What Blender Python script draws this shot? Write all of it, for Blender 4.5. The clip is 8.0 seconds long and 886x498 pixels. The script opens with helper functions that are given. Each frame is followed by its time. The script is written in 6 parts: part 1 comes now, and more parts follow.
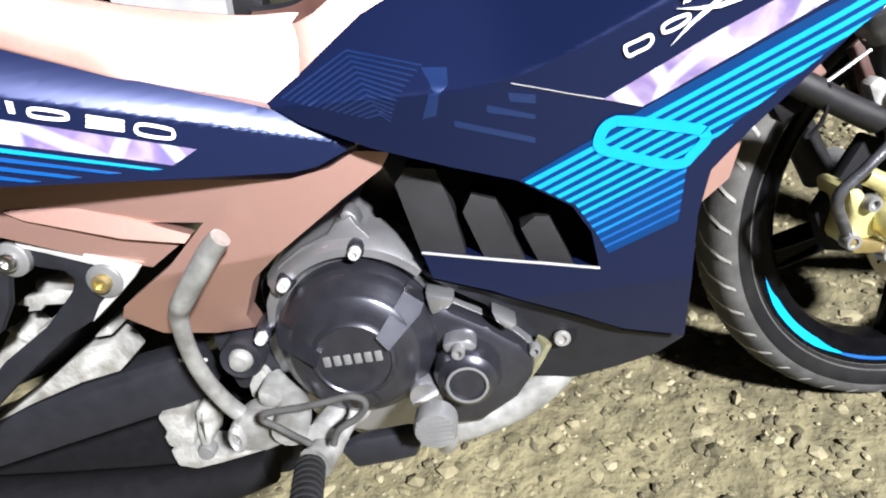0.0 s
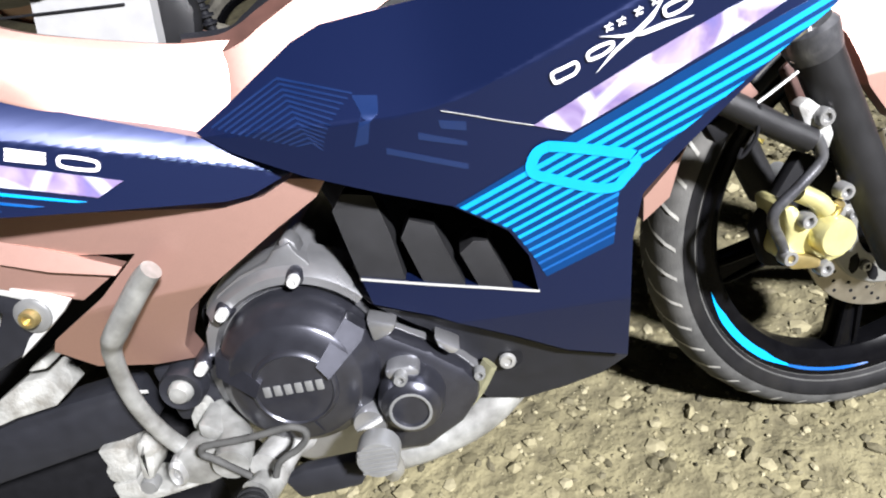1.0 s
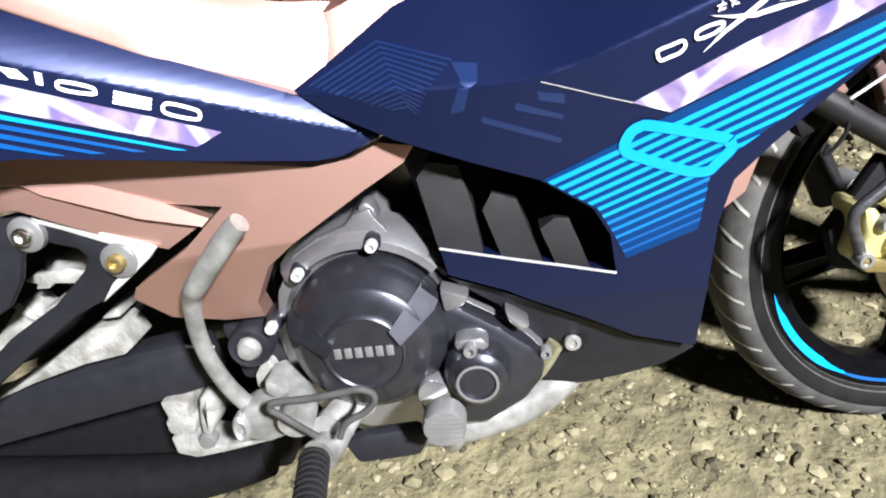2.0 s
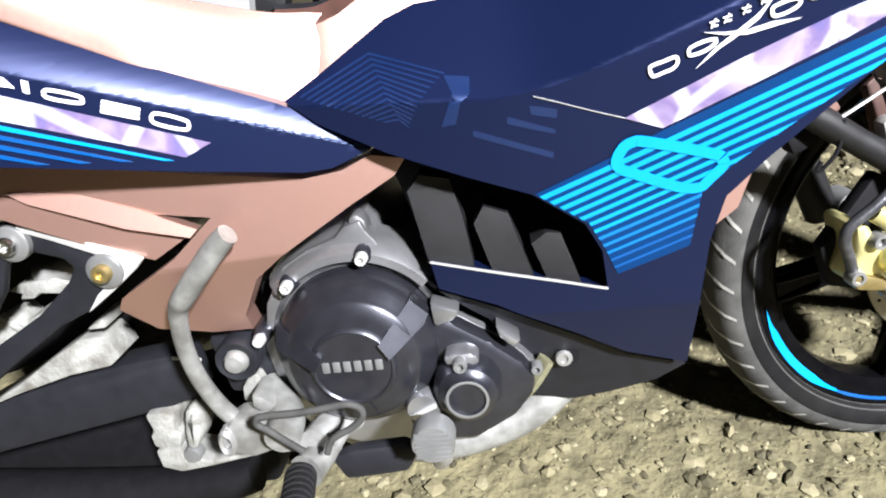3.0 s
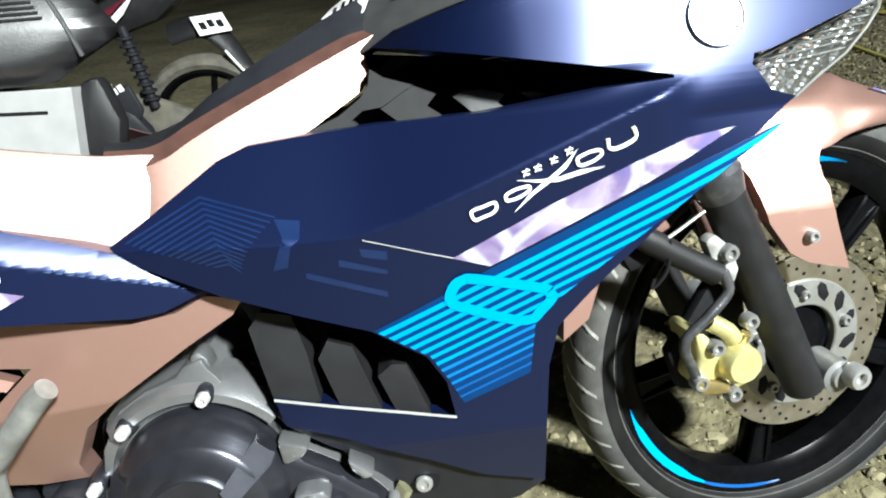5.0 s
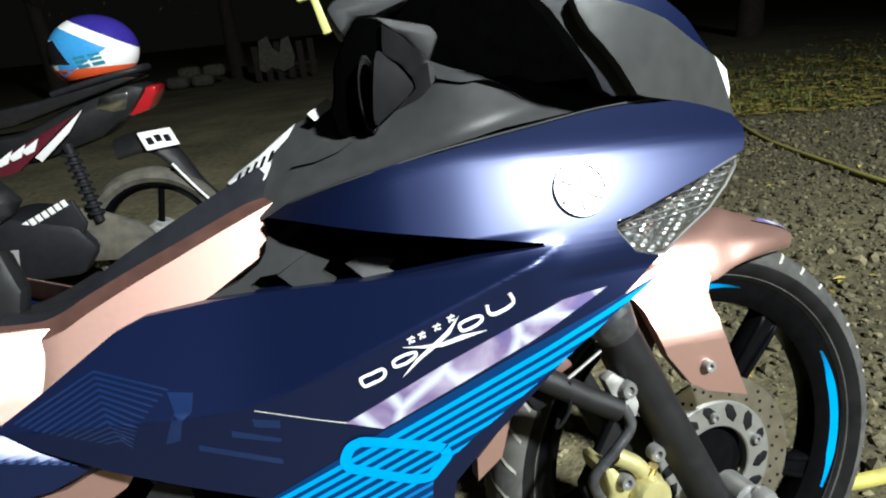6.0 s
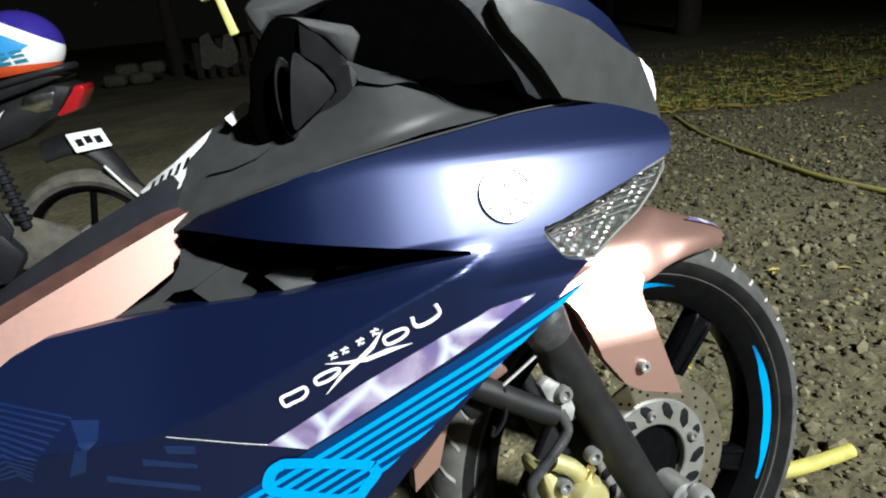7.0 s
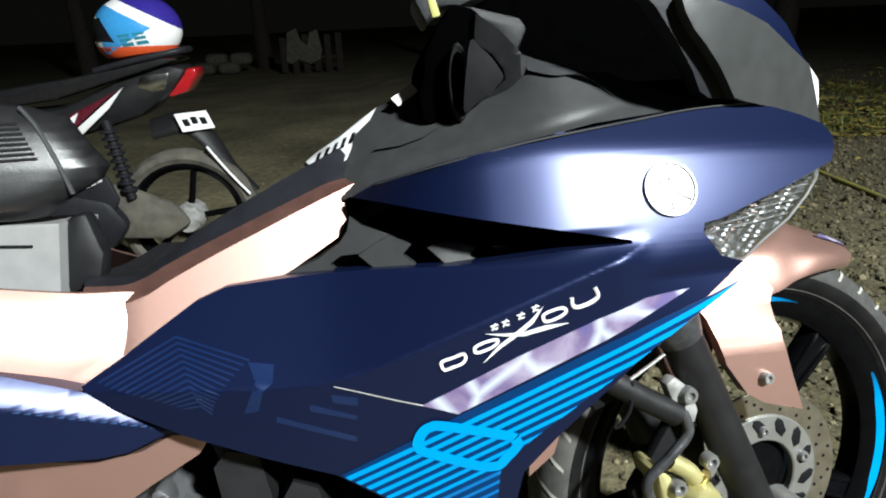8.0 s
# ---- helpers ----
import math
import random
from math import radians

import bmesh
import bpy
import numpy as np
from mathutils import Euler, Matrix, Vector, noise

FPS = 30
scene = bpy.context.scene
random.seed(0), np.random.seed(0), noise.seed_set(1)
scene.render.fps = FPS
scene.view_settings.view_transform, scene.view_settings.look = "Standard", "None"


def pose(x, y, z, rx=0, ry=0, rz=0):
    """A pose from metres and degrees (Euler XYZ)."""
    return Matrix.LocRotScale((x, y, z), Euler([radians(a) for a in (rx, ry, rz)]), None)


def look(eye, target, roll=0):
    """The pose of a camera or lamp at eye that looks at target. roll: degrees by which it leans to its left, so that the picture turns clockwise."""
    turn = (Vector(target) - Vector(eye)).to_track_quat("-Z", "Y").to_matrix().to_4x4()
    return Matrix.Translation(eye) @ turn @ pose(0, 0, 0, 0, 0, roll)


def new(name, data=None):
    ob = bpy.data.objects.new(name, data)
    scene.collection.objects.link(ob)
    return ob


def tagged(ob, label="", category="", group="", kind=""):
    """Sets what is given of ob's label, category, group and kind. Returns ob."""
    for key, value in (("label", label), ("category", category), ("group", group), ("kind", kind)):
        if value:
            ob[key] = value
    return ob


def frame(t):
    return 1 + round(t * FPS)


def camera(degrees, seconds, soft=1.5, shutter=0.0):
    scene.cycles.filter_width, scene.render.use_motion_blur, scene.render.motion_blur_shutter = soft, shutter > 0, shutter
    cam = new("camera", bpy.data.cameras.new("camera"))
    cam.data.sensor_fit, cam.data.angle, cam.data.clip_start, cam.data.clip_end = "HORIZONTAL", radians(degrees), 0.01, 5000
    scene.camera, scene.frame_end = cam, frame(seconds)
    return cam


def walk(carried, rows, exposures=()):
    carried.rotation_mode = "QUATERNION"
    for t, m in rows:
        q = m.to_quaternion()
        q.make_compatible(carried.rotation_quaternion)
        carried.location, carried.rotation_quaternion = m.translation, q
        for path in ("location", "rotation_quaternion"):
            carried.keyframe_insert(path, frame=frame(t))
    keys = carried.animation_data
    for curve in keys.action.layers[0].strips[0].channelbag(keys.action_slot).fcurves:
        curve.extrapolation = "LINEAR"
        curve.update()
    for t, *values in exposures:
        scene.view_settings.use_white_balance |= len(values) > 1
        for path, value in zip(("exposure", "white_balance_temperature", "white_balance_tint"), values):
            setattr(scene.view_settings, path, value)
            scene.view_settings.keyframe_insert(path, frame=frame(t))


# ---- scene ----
cam = camera(68.35, 8.0, soft=2.0)
# seconds, place in metres, turn in degrees
PATH = [
    (0.0, 0.1537, -0.6238, 0.7268, 56.52, 10.20, 0.44),
    (0.5, 0.1784, -0.6119, 0.7322, 57.24, 9.76, -1.45),
    (1.0, 0.1850, -0.6151, 0.7300, 57.07, 9.91, -2.09),
    (1.5, 0.1487, -0.6269, 0.7237, 57.49, 8.98, 1.31),
    (2.0, 0.1319, -0.6281, 0.7209, 57.39, 7.48, 1.54),
    (3.5, 0.1418, -0.6152, 0.7198, 58.93, 6.34, 1.33),
    (4.0, 0.1599, -0.6045, 0.7220, 59.32, 5.98, -0.46),
    (4.5, 0.1847, -0.5971, 0.7364, 60.70, 5.79, -3.09),
    (5.0, 0.2067, -0.5980, 0.7626, 63.31, 5.26, -5.51),
    (5.2, 0.2157, -0.5927, 0.7782, 64.75, 4.75, -6.53),
    (6.3, 0.2811, -0.6050, 0.8242, 71.26, 6.36, -10.10),
    (6.5, 0.2849, -0.6030, 0.8244, 71.10, 6.49, -10.75),
    (7.0, 0.2929, -0.5871, 0.8206, 69.87, 5.54, -13.70),
    (7.5, 0.2532, -0.5991, 0.8253, 71.46, 4.59, -10.33),
    (8.0, 0.2090, -0.6000, 0.8140, 70.92, 2.49, -7.14),
]
walk(cam, [(t, pose(x, y, z, rx, ry, rz)) for t, x, y, z, rx, ry, rz in PATH],
     exposures=[(0.0, 0.0, 6500, 9), (4.0, 0.0, 6500, 6), (4.4, 0.0, 6500, 2), (5.0, -0.16, 6500, -3), (6.0, -0.76, 6500, -2), (8.0, -0.82, 6500, -1)])

# ---- night, one flood lamp behind the camera ----
world = bpy.data.worlds.new("night")
scene.world = world
world.use_nodes = True
world.node_tree.nodes["Background"].inputs[0].default_value = (0.6, 0.59, 0.54, 1)
world.node_tree.nodes["Background"].inputs[1].default_value = 0.0095

lamp_data = bpy.data.lights.new("flood_lamp", "AREA")
lamp_data.shape, lamp_data.size, lamp_data.energy, lamp_data.color = "DISK", 0.45, 745, (0.952, 0.948, 1.0)
lamp_data.spread = radians(115)
flood = new("flood_lamp", lamp_data)
flood.matrix_world = look((2.8, -3.7, 4.0), (0.6, 1.2, 0.1))


# ---- materials ----
def material(name, color, rough=0.5, metal=0.0, coat=0.0, spread=0.15, scale=60, bump=0.05, bump_scale=400, spec=0.5, coat_rough=0.08, dirt=None, dirt_scale=12, dirt_amount=0.5, gloss=0.06):
    """A painted, moulded or cast surface: tone that varies at two scales, uneven gloss, fine relief, and dust where asked."""
    m = bpy.data.materials.new(name)
    m.use_nodes = True
    t = m.node_tree
    b = t.nodes["Principled BSDF"]
    geo = t.nodes.new("ShaderNodeTexCoord")

    def fine(sc, detail=4):
        n = t.nodes.new("ShaderNodeTexNoise")
        n.inputs["Scale"].default_value, n.inputs["Detail"].default_value = sc, detail
        t.links.new(geo.outputs["Object"], n.inputs["Vector"])
        return n.outputs["Fac"]

    def ramp(fac, lo, hi, a, c):
        r = t.nodes.new("ShaderNodeValToRGB")
        r.color_ramp.elements[0].position, r.color_ramp.elements[1].position = lo, hi
        r.color_ramp.elements[0].color, r.color_ramp.elements[1].color = (*a, 1), (*c, 1)
        t.links.new(fac, r.inputs["Fac"])
        return r.outputs["Color"]

    a = tuple(max(0, v * (1 - spread)) for v in color)
    c = tuple(min(1, v * (1 + spread)) for v in color)
    out = ramp(fine(scale), 0.3, 0.7, a, c)
    if dirt:
        mix = t.nodes.new("ShaderNodeMix")
        mix.data_type = "RGBA"
        fac = ramp(fine(dirt_scale, 8), 0.45, 0.7, (0, 0, 0), (dirt_amount,) * 3)
        t.links.new(fac, mix.inputs["Factor"])
        t.links.new(out, mix.inputs["A"])
        mix.inputs["B"].default_value = (*dirt, 1)
        out = mix.outputs["Result"]
    t.links.new(out, b.inputs["Base Color"])
    r0 = max(0.02, rough - gloss)
    g = ramp(fine(scale * 0.35), 0.3, 0.7, (r0,) * 3, (min(1, rough + gloss),) * 3)
    t.links.new(g, b.inputs["Roughness"])
    b.inputs["Metallic"].default_value, b.inputs["Coat Weight"].default_value = metal, coat
    b.inputs["Coat Roughness"].default_value, b.inputs["Specular IOR Level"].default_value = coat_rough, spec
    if bump:
        bp = t.nodes.new("ShaderNodeBump")
        bp.inputs["Strength"].default_value, bp.inputs["Distance"].default_value = bump, 0.002
        t.links.new(fine(bump_scale, 2), bp.inputs["Height"])
        t.links.new(bp.outputs["Normal"], b.inputs["Normal"])
    return m


NAVY = material("navy_paint", (0.0056, 0.0118, 0.052), rough=0.41, metal=0.6, coat=0.6, spread=0.03, scale=1200, bump=0, spec=0.1, coat_rough=0.31, gloss=0.01)
COPPER = material("satin_copper_paint", (0.43, 0.252, 0.208), rough=0.46, metal=0.8, coat=1.0, coat_rough=0.4, spread=0.03, scale=900, bump=0, gloss=0.02)
ZINC = material("scuffed_zinc", (0.28, 0.282, 0.27), rough=0.42, metal=0.4, spread=0.25, bump=0.1, dirt=(0.08, 0.075, 0.065), dirt_scale=28, dirt_amount=0.7)
# Near-zero black: stands in for shade in hollows that the lamp would reach.
VOID = material("shade_black", (0.0006, 0.0006, 0.0006), rough=0.9, spread=0.2, bump=0, spec=0.0)
OLIVE = material("olive_strip", (0.13, 0.125, 0.075), rough=0.5, spread=0.2)
SLATE = material("scuffed_grey_plastic", (0.037, 0.039, 0.039), rough=0.36, spread=0.1, bump=0.1, bump_scale=1500, dirt=(0.06, 0.06, 0.058), dirt_scale=14, dirt_amount=0.3)
WORN = material("worn_black_metal", (0.06, 0.061, 0.068), rough=0.34, metal=0.55, spread=0.3, bump=0.15, bump_scale=600, dirt=(0.25, 0.25, 0.25), dirt_scale=45, dirt_amount=0.35)
BOXGREY = material("light_grey_box_plastic", (0.27, 0.27, 0.27), rough=0.4, spread=0.08, bump=0.08, bump_scale=1500)
BOLT = material("plated_bolt", (0.27, 0.27, 0.268), rough=0.3, metal=0.6, spread=0.12, bump=0)
ALLOY = material("bare_alloy", (0.5, 0.5, 0.49), rough=0.4, metal=0.35, spread=0.1, bump=0.05)
PLATED = material("grey_plating", (0.17, 0.172, 0.17), rough=0.4, metal=0.35, spread=0.12, bump=0.05)
CASE = material("worn_grey_casting", (0.34, 0.342, 0.355), rough=0.3, metal=0.8, spread=0.2, scale=25, bump=0.08, bump_scale=500, dirt=(0.3, 0.3, 0.3), dirt_scale=22, dirt_amount=0.5)
BRASS = material("tarnished_brass", (0.5, 0.4, 0.18), rough=0.35, metal=0.9, spread=0.2)
DUST = material("dust_in_grooves", (0.3, 0.295, 0.27), rough=0.9, spread=0.3, scale=90)
BLACK = material("textured_black_plastic", (0.010, 0.010, 0.011), rough=0.45, spec=0.3, spread=0.2, bump=0.25, bump_scale=1800)
# Black parts; on the filler blocks it stands in for shade in hollows.
DARK = material("black_parts_hollow_shade", (0.006, 0.006, 0.007), rough=0.7, spread=0.2, spec=0.12)
GREY = material("dark_grey_plastic", (0.035, 0.036, 0.038), rough=0.45, spec=0.35, spread=0.1, bump=0.2, bump_scale=1500)
DASHGREY = material("matt_dash_plastic", (0.036, 0.0365, 0.037), rough=0.42, spec=0.4, spread=0.12, bump=0.15, bump_scale=1700)
FINGREY = material("matt_fin_plastic", (0.03, 0.0305, 0.031), rough=0.5, spec=0.3, spread=0.12, bump=0.2, bump_scale=1500)
CHARCOAL = material("charcoal_plastic", (0.012, 0.0125, 0.016), rough=0.5, spec=0.25, spread=0.15, bump=0.2, bump_scale=1600)
ENGINE = material("black_engine_paint", (0.041, 0.042, 0.053), rough=0.34, metal=0.72, coat=0.5, spread=0.15, bump=0.04, bump_scale=700, coat_rough=0.22)
CAST = material("cast_aluminium", (0.36, 0.36, 0.35), rough=0.5, metal=0.25, spread=0.2, bump=0.3, bump_scale=500, dirt=(0.06, 0.053, 0.043), dirt_scale=24, dirt_amount=0.75)
STEEL = material("dull_steel", (0.36, 0.36, 0.355), rough=0.36, metal=0.6, spread=0.12, bump=0.1, dirt=(0.25, 0.23, 0.2), dirt_scale=40, dirt_amount=0.35)
CHALKY = material("chalky_dirty_alloy", (0.29, 0.29, 0.272), rough=0.6, metal=0.2, spread=0.25, scale=40, bump=0.5, bump_scale=260, dirt=(0.12, 0.11, 0.09), dirt_scale=45, dirt_amount=0.75)
CARRIER = material("brushed_alloy", (0.24, 0.24, 0.228), rough=0.38, metal=0.5, spread=0.15, bump=0.05, dirt=(0.14, 0.13, 0.1), dirt_scale=30, dirt_amount=0.5)
CHROME = material("bright_bolt", (0.75, 0.75, 0.74), rough=0.22, metal=1.0, spread=0.08, bump=0)
RUBBER = material("dusty_rubber", (0.05, 0.05, 0.048), rough=0.75, spec=0.2, spread=0.25, bump=0.25, bump_scale=500, dirt=(0.13, 0.125, 0.115), dirt_scale=9, dirt_amount=0.55)
SIDEWALL = material("black_tyre_wall", (0.006, 0.006, 0.0065), rough=0.55, spec=0.12, spread=0.25, bump=0.1, bump_scale=500, dirt=(0.02, 0.019, 0.017), dirt_scale=16, dirt_amount=0.3)
RIM = material("black_rim_paint", (0.0025, 0.0025, 0.003), rough=0.22, spec=0.06, spread=0.2, bump=0)
GOLD = material("gold_anodised", (0.66, 0.61, 0.29), rough=0.36, metal=0.65, spread=0.12, bump=0.15, bump_scale=600)
DISC = material("brake_disc_steel", (0.34, 0.31, 0.25), rough=0.32, metal=0.85, spread=0.15, bump=0.08, dirt=(0.25, 0.21, 0.14), dirt_scale=25, dirt_amount=0.5)
CYAN = material("cyan_decal", (0.0, 0.24, 0.60), rough=0.35, coat=0.2, spread=0.04, bump=0)
DEEP = material("deep_blue_decal", (0.0002, 0.024, 0.095), rough=0.4, spec=0.2, coat=0.1, spread=0.05, bump=0)
BLUE = material("blue_tone_decal", (0.006, 0.021, 0.088), rough=0.42, metal=0.45, coat=0.7, spread=0.05, bump=0)
AZURE = material("azure_decal", (0.0, 0.06, 0.23), rough=0.35, coat=0.3, spread=0.05, bump=0)
MIDBLUE = material("mid_blue_decal", (0.0, 0.12, 0.37), rough=0.35, coat=0.3, spread=0.05, bump=0)
WHITE = material("white_decal", (0.8, 0.8, 0.8), rough=0.35, spread=0.03, bump=0)
SILVER = material("silver_letter", (0.3, 0.3, 0.315), rough=0.4, metal=0.5, spread=0.05, bump=0)
YELLOW = material("pale_yellow_plastic", (0.42, 0.41, 0.14), rough=0.45, spread=0.08)
HOSE = material("yellow_hose", (0.24, 0.22, 0.05), rough=0.7, spread=0.2, dirt=(0.18, 0.15, 0.08), dirt_amount=0.7)
LETHER = material("black_vinyl", (0.012, 0.012, 0.013), rough=0.33, spread=0.2, bump=0.08, bump_scale=900)
RED = material("red_lens", (0.35, 0.01, 0.015), rough=0.15, coat=0.6, spread=0.1, bump=0)
MAROON = material("maroon_paint", (0.09, 0.008, 0.02), rough=0.3, coat=0.5, spread=0.1, bump=0)
DUSTY = material("dust_coated_black", (0.075, 0.07, 0.058), rough=0.8, spread=0.35, scale=25, bump=0.2, dirt=(0.15, 0.135, 0.1), dirt_amount=0.5)
REFLECT = material("bright_reflector", (0.5, 0.51, 0.52), rough=0.16, metal=0.95, spread=0.1, bump=0)
SKY = material("light_blue_paint", (0.05, 0.28, 0.60), rough=0.25, coat=0.5, spread=0.05, bump=0)
INDIGO = material("indigo_paint", (0.03, 0.02, 0.22), rough=0.25, coat=0.5, spread=0.05, bump=0)
ORANGE = material("orange_paint", (0.72, 0.10, 0.03), rough=0.25, coat=0.5, spread=0.05, bump=0)
TEAL = material("teal_paint", (0.03, 0.2, 0.28), rough=0.25, coat=0.5, spread=0.05, bump=0)
DARKGLASS = material("dark_visor", (0.01, 0.01, 0.012), rough=0.08, coat=0.5, spread=0.05, bump=0)
YELLOWISH = material("yellow_strip", (0.38, 0.34, 0.08), rough=0.6, spread=0.25, scale=30, bump=0.3)
BROWN = material("brown_guard_shaded_copper", (0.06, 0.028, 0.022), rough=0.5, spread=0.2)


def purple_film():
    """A holographic film: white, lilac and blue clouds with pale streaks."""
    m = material("lilac_film", (0.5, 0.45, 0.7), rough=0.4, coat=0.1, spec=0.25, bump=0)
    t = m.node_tree
    b = t.nodes["Principled BSDF"]
    co = t.nodes.new("ShaderNodeTexCoord")
    n = t.nodes.new("ShaderNodeTexNoise")
    n.inputs["Scale"].default_value, n.inputs["Detail"].default_value, n.inputs["Distortion"].default_value = 22, 3, 1.2
    t.links.new(co.outputs["Object"], n.inputs["Vector"])
    r = t.nodes.new("ShaderNodeValToRGB")
    r.color_ramp.elements[0].position, r.color_ramp.elements[0].color = 0.3, (0.07, 0.075, 0.23, 1)
    r.color_ramp.elements[1].position, r.color_ramp.elements[1].color = 0.72, (0.3, 0.26, 0.36, 1)
    e = r.color_ramp.elements.new(0.5)
    e.color = (0.15, 0.11, 0.22, 1)
    t.links.new(n.outputs["Fac"], r.inputs["Fac"])
    # pale crossing streaks
    v = t.nodes.new("ShaderNodeTexVoronoi")
    v.feature, v.inputs["Scale"].default_value = "DISTANCE_TO_EDGE", 19
    t.links.new(co.outputs["Object"], v.inputs["Vector"])
    line = t.nodes.new("ShaderNodeValToRGB")
    line.color_ramp.elements[0].position, line.color_ramp.elements[0].color = 0.0, (0.9, 0.9, 0.9, 1)
    line.color_ramp.elements[1].position, line.color_ramp.elements[1].color = 0.11, (0, 0, 0, 1)
    t.links.new(v.outputs["Distance"], line.inputs["Fac"])
    mix = t.nodes.new("ShaderNodeMix")
    mix.data_type = "RGBA"
    t.links.new(line.outputs["Color"], mix.inputs["Factor"])
    t.links.new(r.outputs["Color"], mix.inputs["A"])
    mix.inputs["B"].default_value = (0.5, 0.54, 0.64, 1)
    t.links.new(mix.outputs["Result"], b.inputs["Base Color"])
    return m


PURPLE = purple_film()


def clear(name, color=(0.9, 0.92, 0.9), rough=0.05):
    m = bpy.data.materials.new(name)
    m.use_nodes = True
    b = m.node_tree.nodes["Principled BSDF"]
    b.inputs["Base Color"].default_value = (*color, 1)
    b.inputs["Transmission Weight"].default_value, b.inputs["Roughness"].default_value, b.inputs["IOR"].default_value = 1.0, rough, 1.45
    return m


GLASS = clear("clear_lens")


def ground_material():
    m = material("gravelly_soil", (0.21, 0.185, 0.13), rough=0.92, spread=0.3, scale=3, bump=0)
    t = m.node_tree
    b = t.nodes["Principled BSDF"]
    co = t.nodes.new("ShaderNodeTexCoord")
    big, mid, fine = (t.nodes.new("ShaderNodeTexNoise") for _ in range(3))
    for n, s in ((big, 1.1), (mid, 22), (fine, 75)):
        n.inputs["Scale"].default_value, n.inputs["Detail"].default_value = s, 8
        t.links.new(co.outputs["Object"], n.inputs["Vector"])
    r = t.nodes.new("ShaderNodeValToRGB")
    r.color_ramp.elements[0].position, r.color_ramp.elements[0].color = 0.36, (0.034, 0.029, 0.0135, 1)
    r.color_ramp.elements[1].position, r.color_ramp.elements[1].color = 0.66, (0.112, 0.096, 0.048, 1)
    mix = t.nodes.new("ShaderNodeMath")
    mix.operation = "MULTIPLY_ADD"
    mix.inputs[1].default_value, mix.inputs[2].default_value = 0.5, 0.0
    t.links.new(mid.outputs["Fac"], mix.inputs[0])
    add = t.nodes.new("ShaderNodeMath")
    add.operation = "MULTIPLY_ADD"
    add.inputs[1].default_value = 0.5
    t.links.new(big.outputs["Fac"], add.inputs[0])
    t.links.new(mix.outputs[0], add.inputs[2])
    t.links.new(add.outputs[0], r.inputs["Fac"])
    sand = t.nodes.new("ShaderNodeValToRGB")
    sand.color_ramp.elements[0].position, sand.color_ramp.elements[0].color = 0.36, (0.062, 0.053, 0.028, 1)
    sand.color_ramp.elements[1].position, sand.color_ramp.elements[1].color = 0.66, (0.225, 0.2, 0.11, 1)
    t.links.new(add.outputs[0], sand.inputs["Fac"])
    # a sandy patch that fades into darker stony soil, with a ragged border
    xyz = t.nodes.new("ShaderNodeSeparateXYZ")
    t.links.new(co.outputs["Object"], xyz.inputs[0])
    edge = t.nodes.new("ShaderNodeMath")
    edge.operation = "MULTIPLY_ADD"
    edge.inputs[1].default_value = 0.9
    t.links.new(mid.outputs["Fac"], edge.inputs[0])
    t.links.new(xyz.outputs["X"], edge.inputs[2])
    span = t.nodes.new("ShaderNodeMapRange")
    span.inputs["From Min"].default_value, span.inputs["From Max"].default_value = 1.05, 1.45
    t.links.new(edge.outputs[0], span.inputs["Value"])
    both = t.nodes.new("ShaderNodeMix")
    both.data_type = "RGBA"
    t.links.new(span.outputs["Result"], both.inputs["Factor"])
    t.links.new(sand.outputs["Color"], both.inputs["A"])
    t.links.new(r.outputs["Color"], both.inputs["B"])
    t.links.new(both.outputs["Result"], b.inputs["Base Color"])
    h = t.nodes.new("ShaderNodeMath")
    h.operation = "MULTIPLY_ADD"
    h.inputs[1].default_value = 0.35
    t.links.new(fine.outputs["Fac"], h.inputs[0])
    t.links.new(mid.outputs["Fac"], h.inputs[2])
    bp = t.nodes.new("ShaderNodeBump")
    bp.inputs["Strength"].default_value, bp.inputs["Distance"].default_value = 1.0, 0.016
    t.links.new(h.outputs[0], bp.inputs["Height"])
    t.links.new(bp.outputs["Normal"], b.inputs["Normal"])
    return m


def island_material(name, dark, light, rough=0.85, stops=()):
    """One tone a loose piece."""
    m = material(name, light, rough=rough, bump=0.4, bump_scale=300)
    t = m.node_tree
    g = t.nodes.new("ShaderNodeNewGeometry")
    r = t.nodes.new("ShaderNodeValToRGB")
    r.color_ramp.elements[0].color, r.color_ramp.elements[1].color = (*dark, 1), (*light, 1)
    for at, tone in stops:
        r.color_ramp.elements.new(at).color = (*tone, 1)
    t.links.new(g.outputs["Random Per Island"], r.inputs["Fac"])
    t.links.new(r.outputs["Color"], t.nodes["Principled BSDF"].inputs["Base Color"])
    return m


SOIL = ground_material()
STONE = island_material("loose_stone", (0.03, 0.026, 0.013), (0.18, 0.155, 0.085), stops=((0.45, (0.085, 0.074, 0.038)), (0.8, (0.1, 0.088, 0.052))))
GRIT = island_material("sandy_grit", (0.07, 0.061, 0.034), (0.25, 0.225, 0.14), stops=((0.7, (0.19, 0.168, 0.095)),))
LEAF = island_material("fallen_leaf", (0.025, 0.022, 0.008), (0.55, 0.43, 0.1), 0.7, ((0.3, (0.07, 0.075, 0.018)), (0.55, (0.17, 0.13, 0.035)), (0.8, (0.3, 0.24, 0.05))))
GRASS = island_material("grass_blade", (0.02, 0.035, 0.006), (0.15, 0.18, 0.04), 0.7)
BARK = material("tree_bark", (0.025, 0.02, 0.015), rough=0.9, spread=0.4, scale=20, bump=0.8, bump_scale=60)


